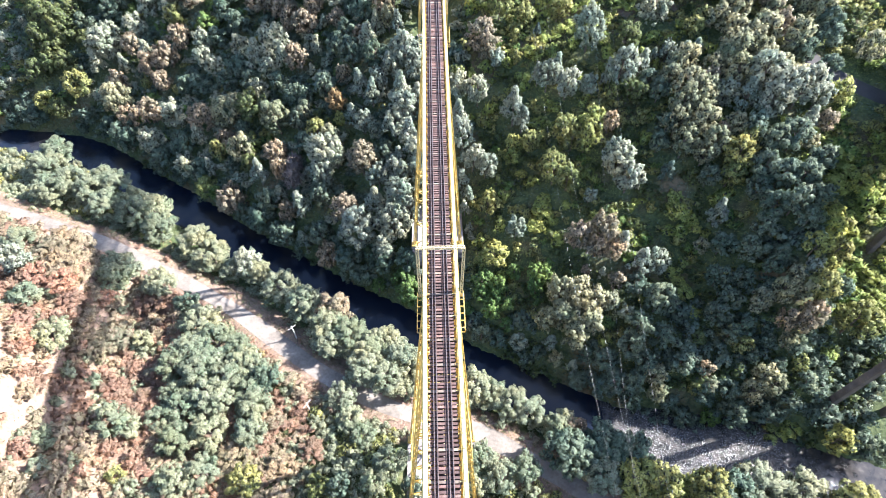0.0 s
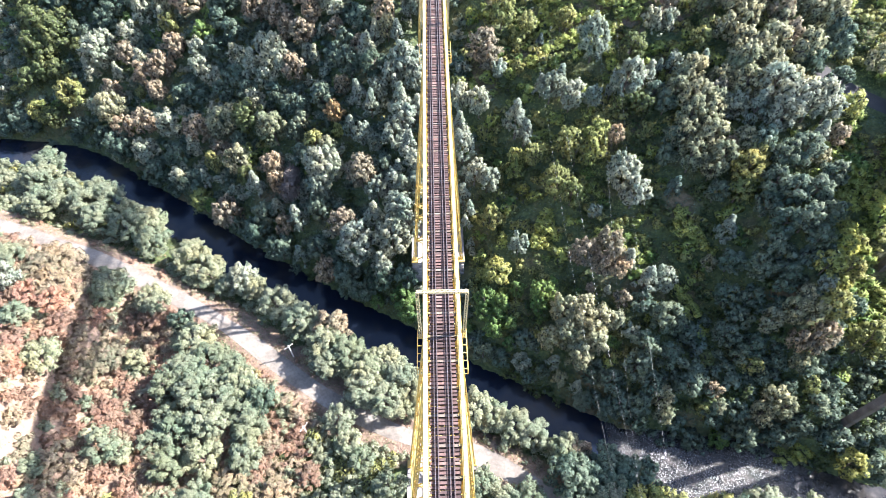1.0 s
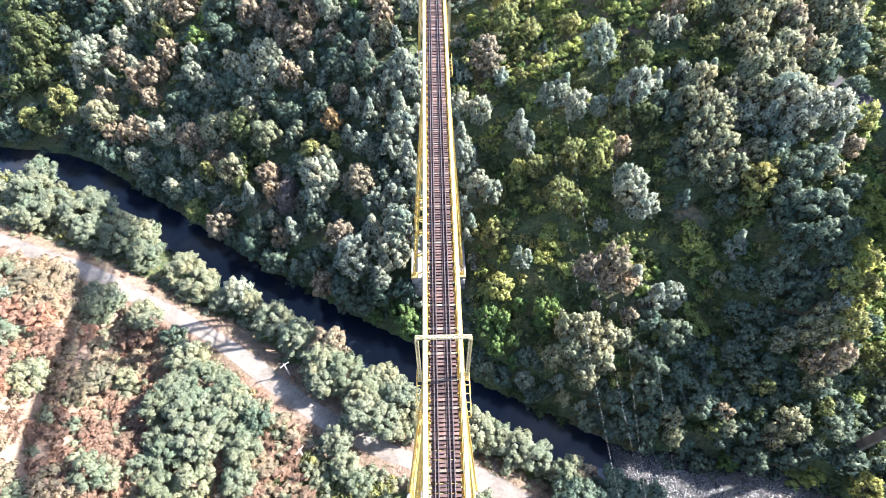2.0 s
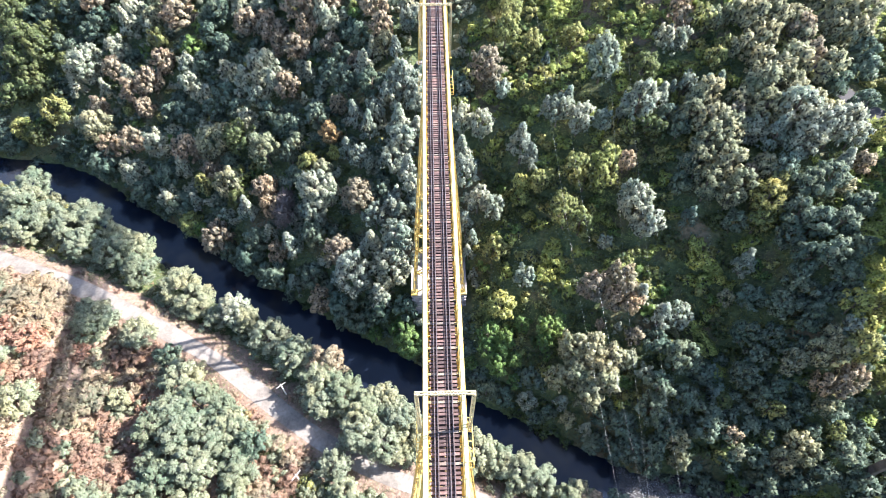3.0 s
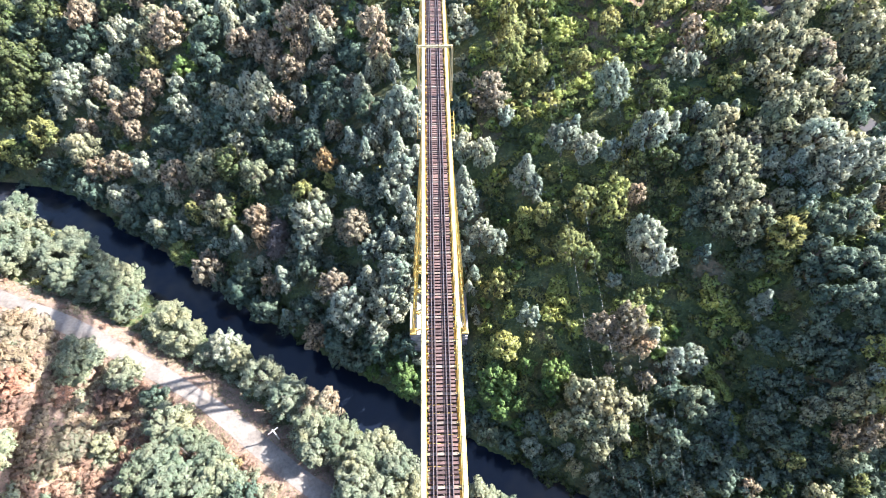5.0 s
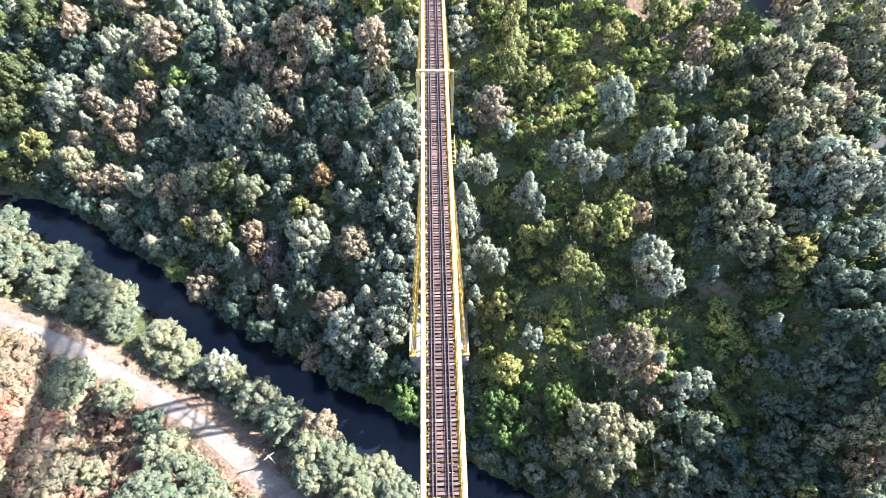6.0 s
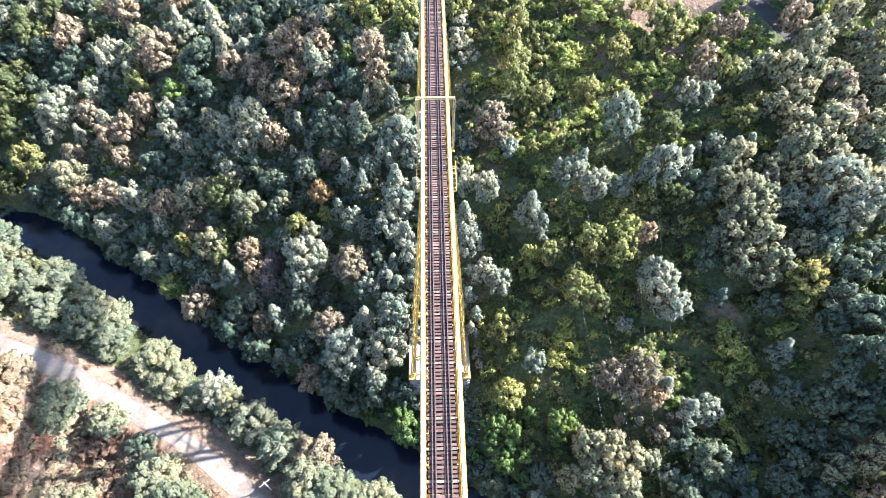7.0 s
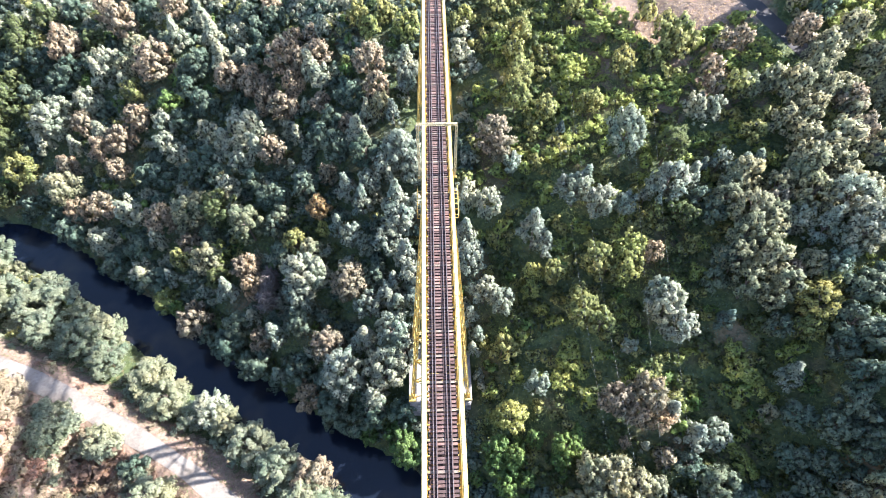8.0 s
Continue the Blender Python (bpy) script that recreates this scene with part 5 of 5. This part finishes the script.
for spot in (
    (88.3, 23.6, 5.8, 10.5), (-66.8, 31.2, 1.9, 4.7), (-68.0, 128.2, 2.8, 7.7), (69.1, 131.9, 2.6, 7.1), (71.6, 135.5, 2.2, 6.3), (67.4, 143.2, 3.0, 8.2),
    (44.5, 152.7, 3.2, 8.5), (56.4, 154.4, 2.9, 7.9), (53.8, 154.8, 2.4, 6.6), (59.5, 155.9, 2.3, 6.6), (-98.1, 158.4, 1.8, 5.3), (58.1, 158.7, 3.0, 8.0),
    (54.5, 158.8, 3.3, 8.9), (-123.4, 161.2, 4.7, 12.0), (19.6, 161.4, 2.9, 7.9), (51.7, 166.3, 2.8, 7.7), (21.7, 166.3, 2.9, 7.9), (35.2, 170.9, 2.1, 6.0),
    (5.5, 175.3, 2.2, 6.3), (-88.2, 176.6, 3.3, 8.9), (-12.8, 180.1, 3.3, 8.8), (-20.6, 181.5, 3.2, 8.5),
):
    planted.append(wood("olive", *spot))
for spot in (
    (90.5, 129.6, 3.0, 8.1), (-66.0, 131.6, 3.3, 6.9), (89.0, 135.7, 3.2, 8.7), (-74.0, 137.8, 4.3, 11.0), (63.5, 144.3, 2.4, 6.6), (-93.5, 145.6, 4.2, 10.9),
    (-102.3, 147.0, 4.0, 10.5), (63.2, 147.7, 2.8, 7.7), (-42.8, 148.6, 3.7, 9.7), (83.0, 153.0, 3.6, 9.5), (70.5, 154.0, 2.5, 6.9), (66.8, 154.4, 2.3, 6.5),
    (-90.8, 155.7, 3.3, 8.7), (-14.4, 158.6, 3.6, 9.5), (-107.9, 160.2, 3.4, 8.9), (-30.2, 160.2, 3.1, 6.4), (-40.4, 161.3, 4.1, 8.7), (-95.5, 161.6, 4.1, 10.5),
    (-89.9, 163.1, 4.3, 11.1), (-45.9, 163.6, 3.1, 8.4), (-16.5, 164.9, 4.3, 11.1), (-37.7, 166.0, 3.3, 8.8), (-45.3, 166.9, 2.5, 6.9), (-85.2, 168.1, 4.0, 10.5),
):
    planted.append(wood("pink", *spot))
for spot in (
    (-49.6, 169.5, 4.4, 11.2), (-104.1, 171.5, 3.7, 9.6), (-39.9, 171.8, 5.0, 12.7), (-57.1, 173.0, 4.2, 10.8), (-31.4, 173.4, 4.2, 8.7), (-56.4, 175.5, 2.9, 7.9),
    (-38.7, 180.5, 2.9, 7.8), (-33.8, 180.9, 2.9, 6.1), (-80.9, 182.6, 6.2, 13.1), (-131.3, 191.6, 1.7, 5.0), (-46.6, 193.7, 3.4, 7.0), (-113.2, 194.2, 4.8, 12.3),
    (-113.2, 196.7, 4.7, 11.9), (-94.6, 199.1, 5.0, 12.8), (-78.8, 201.6, 4.2, 10.8), (-100.8, 203.9, 3.8, 10.0),
):
    planted.append(wood("pink", *spot))
for spot in (
    (-63.3, 44.3, 3.1, 6.2), (-80.8, 53.3, 2.0, 4.5), (-96.8, 69.8, 3.4, 6.5), (-107.3, 88.1, 4.1, 6.5), (-89.9, 89.5, 3.2, 6.4), (-100.6, 111.9, 5.8, 10.4),
    (-118.8, 117.6, 5.8, 10.4), (-95.0, 118.3, 3.6, 6.7), (-107.7, 119.4, 5.8, 10.4), (-101.2, 121.6, 5.8, 10.4), (-115.6, 122.9, 5.8, 10.4), (-107.2, 126.3, 4.6, 8.7),
    (-126.3, 129.7, 5.8, 10.4), (-127.3, 138.7, 5.4, 10.2),
):
    planted.append(wood("sage", *spot))
for spot in (
    (32.7, 57.0, 2.1, 7.4), (20.3, 64.0, 2.5, 5.7), (-46.4, 111.1, 2.7, 6.8), (68.9, 126.1, 2.5, 7.5), (-79.8, 127.5, 3.8, 10.8), (-75.2, 133.7, 3.3, 9.5),
    (-92.8, 137.6, 4.2, 11.7), (62.2, 138.0, 2.2, 6.8), (58.8, 138.2, 2.9, 8.5), (62.7, 139.6, 2.1, 6.5), (58.2, 140.5, 2.3, 6.9), (-84.5, 142.1, 3.9, 10.9),
    (-54.9, 143.0, 3.3, 8.2), (-106.7, 143.4, 3.6, 10.2), (-37.7, 145.7, 1.8, 5.8), (-19.5, 146.7, 4.7, 11.7), (-51.5, 148.1, 3.3, 9.4), (-46.6, 149.2, 3.9, 11.0),
    (-55.7, 152.2, 4.9, 13.5), (-36.3, 152.5, 2.8, 8.2), (-49.8, 153.7, 4.9, 13.4), (-70.8, 154.8, 2.9, 8.5), (-62.0, 158.6, 3.1, 9.1), (-75.8, 159.8, 3.0, 8.6),
):
    planted.append(wood("silver", *spot))
for spot in (
    (-34.5, 160.6, 1.9, 5.9), (-7.2, 163.6, 3.8, 10.8), (6.0, 163.6, 2.7, 6.9), (-76.0, 164.2, 3.2, 9.3), (-30.5, 166.1, 3.1, 8.8), (-107.2, 166.4, 3.1, 9.0),
    (-98.2, 167.8, 3.6, 9.0), (-33.0, 168.0, 4.2, 11.8), (-117.3, 168.1, 3.7, 10.4), (-15.1, 168.7, 2.7, 7.9), (-114.3, 172.4, 5.5, 14.9), (-103.9, 177.5, 3.7, 10.4),
    (-113.6, 177.8, 3.7, 10.5), (-90.2, 178.0, 3.6, 10.2), (-53.4, 178.5, 3.5, 8.7), (-60.2, 180.0, 4.8, 11.9), (-30.2, 180.4, 3.2, 8.0), (-100.5, 184.6, 4.5, 12.4),
    (-56.0, 185.7, 3.0, 8.6), (-63.2, 186.5, 4.7, 13.1), (-98.4, 188.1, 3.7, 10.5), (-75.1, 189.1, 4.4, 12.2), (-68.8, 195.7, 3.7, 10.4),
):
    planted.append(wood("silver", *spot))


for kind, spots in woods.items():
    if not spots:
        continue
    verts, ways, inside = [], [], []
    for x, y, radius, tall in spots:
        _, v, way, inner = CROWNS[kind][int(rng.integers(4))][0][min(grade(radius) + (y > 120), len(STEPS) - 1)]
        inside.append(inner)
        v, way = stood(v, way, x, y, rng.uniform(0, 6.28), (radius, radius, tall / SPECIES[kind][3]))
        verts.append(v)
        ways.append(way)
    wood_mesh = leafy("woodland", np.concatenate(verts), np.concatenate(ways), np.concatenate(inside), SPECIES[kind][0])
    tagged(part("woodland", wood_mesh, SPECIES[kind][0], None), "dense " + SPECIES[kind][7].split(" tree")[0] + " wood farther up the valley side", "woodland", kind="stuff")


# ---- undergrowth between the trees ----
def thicket(name, kind, spots, words, category, leaves):
    """Many low bushes that nobody could count, as one mesh of leaves."""
    mat, _, low, high, form, size, spread, _, bushy = SPECIES[kind]
    gen = np.random.default_rng(len(spots))
    slim = 0.32 if bushy == "bush" else 0.8
    shapes = [crown_leaves(gen, leaves, 6, 0.02, 1.3, "round", size, spread, slim, SOFT.get(kind, 0.0)) for k in range(6)]
    verts, ways, inside = [], [], []
    for x, y, r in spots:
        v, way, hidden = shapes[int(gen.integers(6))]
        inside.append(marks(v, hidden))
        v, way = stood(v, way, x, y, gen.uniform(0, 6.28), (r, r, r * gen.uniform(0.75, 1.35)))
        verts.append(v)
        ways.append(way)
    bushes = leafy(name, np.concatenate(verts), np.concatenate(ways), np.concatenate(inside), mat)
    tagged(part(name, bushes, mat, None), words, category, kind="stuff")


def fill_spots(step):
    gx, gy = np.meshgrid(np.arange(-185, 150, step), np.arange(-16, 228, step))
    gx = gx.ravel() + rng.uniform(-0.45, 0.45, gx.size) * step
    gy = gy.ravel() + rng.uniform(-0.45, 0.45, gy.size) * step
    d, _ = line_distance(gx, gy, RIVER)
    road, _ = line_distance(gx, gy, GRAVEL_ROAD)
    hard, _ = line_distance(gx, gy, ASPHALT_ROAD)
    ok = ((d > 5.6) | (d < -7.4)) & (np.abs(road) > 3.3) & (np.abs(hard) > 5.0) & ((dryness(gx, gy) < 0.97) | (gy < 110))
    ok &= np.hypot((gx - 62) * 0.62, gy - 171) > 11.0
    # within the valley that the flight looks over
    ok &= (np.abs(gx) < np.maximum(78 + 0.53 * gy, 84)) & (gx > -178) & (gx < 128) & (gy < 225)
    ok &= (np.hypot(gx - 91.5, gy - 45.8) > 2.2) & (np.hypot(gx - 104.5, gy - 76.5) > 2.4)
    ok &= ~((np.abs(gx) < 9) & (np.abs(gy - 93.5) < 8.5)) & ~((np.abs(gx) < 9) & (np.abs(gy - 33.4) < 8.0)) & ~((np.abs(gx) < 7) & (np.abs(gy - 153.6) < 6))
    return gx[ok], gy[ok], d[ok], road[ok]


blocked = np.array(planted)
fx, fy, fd, froad = fill_spots(2.35)
clear = np.array([np.min(np.hypot(blocked[:, 0] - a, blocked[:, 1] - b) / blocked[:, 2]) for a, b in zip(fx, fy)])
pick = rng.uniform(0, 1, len(fx))
groups = {"sage": [], "bright": [], "dark": [], "silver": [], "cane": [], "brown": [], "olive": [], "tan": [], "moss": []}
for x, y, d, road, c, p in zip(fx, fy, fd, froad, clear, pick):
    sunny = d > 14 and x > 10 and 66 < y + 0.25 * x < 195
    if c < (0.8 if sunny else 0.5 if x < -30 and road < -4 else 0.9):
        continue
    drift = noise.noise((x * 0.05, y * 0.05, 3.0))
    if d > 0:
        if x > 91 and 60 < y < 100 and d > 13:
            kind, r = "cane" if p < 0.6 else "olive" if p < 0.85 else "bright", rng.uniform(1.2, 2.2)
        elif d < 13 or (x > 46 and y < 62 + 0.4 * (x - 46)):
            kind, r = "dark" if p < 0.8 else "moss", rng.uniform(1.4, 2.4)
        elif sunny:
            upper = y > 112 and x > 26
            if p > 0.86 - 0.5 * drift:
                continue
            kind = "cane" if p < (0.62 if y > 138 and x > 28 else 0.3 if upper else 0.14) + 0.5 * drift else "olive" if p < (0.72 if upper else 0.44) else "bright" if p < 0.54 else "moss"
            r = rng.uniform(1.0, 1.9)
        else:
            kind = "dark" if p < 0.42 else "silver" if p < 0.74 else "moss" if p < 0.86 else "bright" if p < 0.93 else "olive"
            r = rng.uniform(1.3, 2.2)
    elif x < -30 and road < -4:
        kind = "tan" if p < 0.42 + 0.9 * drift else "brown" if p < 0.84 else "sage"
        r = rng.uniform(1.2, 2.2)
        if math.hypot(x + 88, (y - 45) * 1.1) < 7 + 8 * drift:
            continue
    elif road < -4:
        kind, r = "sage" if p < 0.7 else "olive", rng.uniform(1.3, 2.1)
    else:
        verge = road < 8.0 + 3 * drift
        if verge and p > 0.62:
            continue
        kind = ("tan" if p < 0.3 else "brown" if p < 0.42 else "sage") if verge else "sage" if p < 0.8 else "olive"
        r = rng.uniform(0.6, 1.1) if verge else rng.uniform(1.2, 2.0)
    groups[kind].append((x, y, min(r, max(0.5, 0.42 * (abs(road) - 1.6)))))
WORDS = {
    "moss": "moss-green low scrub between the trees",
    "bright": "fresh green scrub on the sunny slope", "tan": "pale straw-green brush on the cleared slope",
    "sage": "pale sage-green scrub by the gravel road",
    "dark": "dense dark green undergrowth between the trees", "silver": "grey-green scrub between the trees",
    "cane": "yellow-green cane undergrowth on the slope", "brown": "dry brown brush on the cleared slope", "olive": "olive-green low scrub between the trees",
}
for kind, spots in groups.items():
    if spots:
        thicket("brush" if kind in ("brown", "tan") else "undergrowth", kind, spots, WORDS[kind], "undergrowth", {"brown": 360, "tan": 360, "sage": 260, "dark": 190, "silver": 190}.get(kind, 210))


# ---- grass, ferns and low leaves that cover the ground ----
def ground_cover(name, mat, keep, number, seed, size, words, slim=0.3, meadow=False):
    gen = np.random.default_rng(seed)
    x, y = gen.uniform(-165, 122, number), gen.uniform(-6, 215, number)
    d, _ = line_distance(x, y, RIVER)
    road, _ = line_distance(x, y, GRAVEL_ROAD)
    hard, _ = line_distance(x, y, ASPHALT_ROAD)
    ok = (np.abs(d) > 5.9) & (np.abs(road) > 2.15) & (np.abs(hard) > 3.0) & (np.abs(x) < 72 + 0.53 * y)
    ok &= ~((np.abs(x) < 8.2) & (np.abs(y - 93.5) < 8)) & ~((np.abs(x) < 8.2) & (np.abs(y - 33.4) < 8)) & ~((np.abs(x) < 6) & (np.abs(y - 153.6) < 5))
    ok &= (np.hypot((x - 62) * 0.62, y - 171) < 14) if meadow else (dryness(x, y) < 0.9) & (np.hypot((x - 62) * 0.62, y - 171) > 10.5)
    wander = np.sin(x * 0.17 + 1.1 * np.sin(y * 0.09)) * np.cos(y * 0.13 + np.sin(x * 0.07 + 2.0))
    ok &= keep(x, y, d, wander + gen.normal(0, 0.25, number))
    x, y = x[ok], y[ok]
    p = np.stack([x, y, height(x, y) + gen.uniform(0.05, 0.55, len(x))], axis=1)
    up = np.tile(np.array([0.15, -0.1, 1.0]), (len(x), 1)) + gen.normal(0, 0.35, (len(x), 3))
    v, q = leaflets(p, up, size, gen, 0.7, slim)
    tagged(part(name, quad_mesh(name, v, q), mat, None), words, "grass", kind="stuff")


open_slope = lambda x, y, d: (d > 12) & (x > 8) & (y + 0.25 * x < 205)
ground_cover("ground_cover", LEAF_DARK, lambda x, y, d, w: (d > 0) & ((w < 0.1) | ~open_slope(x, y, d)), 190000, 5, 0.30, "dark green ferns and ivy on the slope", 0.6)
ground_cover("ground_cover", LEAF_MOSS, lambda x, y, d, w: (w > -0.4) & (open_slope(x, y, d) | (d < 0)), 360000, 6, 0.36, "moss-green grass and ferns", 0.16)
ground_cover("ground_cover", LEAF_OLIVE, lambda x, y, d, w: (w > 0.15) & open_slope(x, y, d), 260000, 7, 0.38, "olive-green grass on the open slope", 0.16)
ground_cover("ground_cover", LEAF_CANE, lambda x, y, d, w: (w > np.where((y > 138) & (x > 28), -0.3, 0.45)) & open_slope(x, y, d) & (y > 90), 330000, 13, 0.40, "yellow-green grass on the sunny slope", 0.16)
ground_cover("ground_cover", LEAF_BROWN, lambda x, y, d, w: (d < -12) & ((x < -28) | (d > -24)), 300000, 8, 0.27, "dry pinkish-brown grass on the cleared slope", 0.22)
ground_cover("ground_cover", LEAF_TAN, lambda x, y, d, w: (d < -12) & (w > 0.1), 260000, 9, 0.27, "straw-coloured grass on the road verges", 0.22)
ground_cover("ground_cover", LEAF_DARK, lambda x, y, d, w: (np.abs(d) < 10.5) & (w < 0.35), 260000, 10, 0.32, "dark green reeds along the river banks")
ground_cover("ground_cover", LEAF_MOSS, lambda x, y, d, w: (np.abs(d) < 10.5) & (w > 0.0), 160000, 11, 0.32, "moss-green reeds along the river banks")
ground_cover("ground_cover", LEAF_STRAW, lambda x, y, d, w: w > -0.5, 420000, 12, 0.34, "dry straw-coloured grass in the clearing", 0.2, True)

# ---- power line across the slope ----
def wire(a, b, sag):
    pts = []
    for i in range(33):
        k = i / 32
        pts.append((a[0] + (b[0] - a[0]) * k, a[1] + (b[1] - a[1]) * k, a[2] + (b[2] - a[2]) * k - sag * 4 * k * (1 - k)))
    return Shape().tube(pts, [0.0085] * 33, 5)


line = thing("power_line", (40, 0, 0), "bare overhead power line of thin pale wires", "power line")
for near_x, far_x in ((34.1, 21.6), (38.7, 25.3), (35.0, 45.0), (41.5, 48.4)):
    part("wire", wire((near_x - 40, 0, 20), (far_x - 40, 190, 88), 12.5), WIRE, line)
for y, lo, hi, top in ((0, 34, 48, 20.2), (190, 19, 50, 88.2)):
    for x in (lo, hi):
        z = ground_at(x, y) - 1
        part("mast", Shape().tube([(x - 40, y, z), (x - 40, y, (z + top) / 2), (x - 40, y, top)], [0.22, 0.18, 0.14], 8), POLE_WOOD, line)
    part("cross_arm", Shape().box((lo - 41, y - 0.12, top - 0.3), (hi - 39, y + 0.12, top - 0.03)), POLE_WOOD, line)


def utility_pole(x, y, tall, turn):
    p = thing("utility_pole", pose(x, y, ground_at(x, y) - 0.4, 0, 0, turn), "bleached wooden utility pole with a cross-arm by the gravel road", "pole", "poles along the gravel road")
    part("pole", Shape().tube([(0, 0, 0), (0.02, 0, tall / 2), (0, 0, tall)], [0.17, 0.15, 0.12], 8), POLE_WOOD, p)
    part("cross_arm", Shape().box((-1.2, -0.19, tall - 0.45), (1.2, -0.12, tall - 0.3)), POLE_WOOD, p)
    for k in (-1.05, -0.4, 0.4, 1.05):
        part("insulator", Shape().tube([(k, -0.155, tall - 0.3), (k, -0.155, tall - 0.2), (k, -0.155, tall - 0.1)], [0.05, 0.07, 0.03], 6), POLE_WOOD, p)


utility_pole(-37.5, 67.9, 6.6, 40)
utility_pole(-31.0, 47.5, 6.0, 55)



# ---- from plan units to metres ----
for ob in list(scene.objects):
    if ob.parent is None and ob.type in ("MESH", "EMPTY"):
        ob.matrix_basis = Matrix.Scale(UNIT, 4) @ ob.matrix_basis
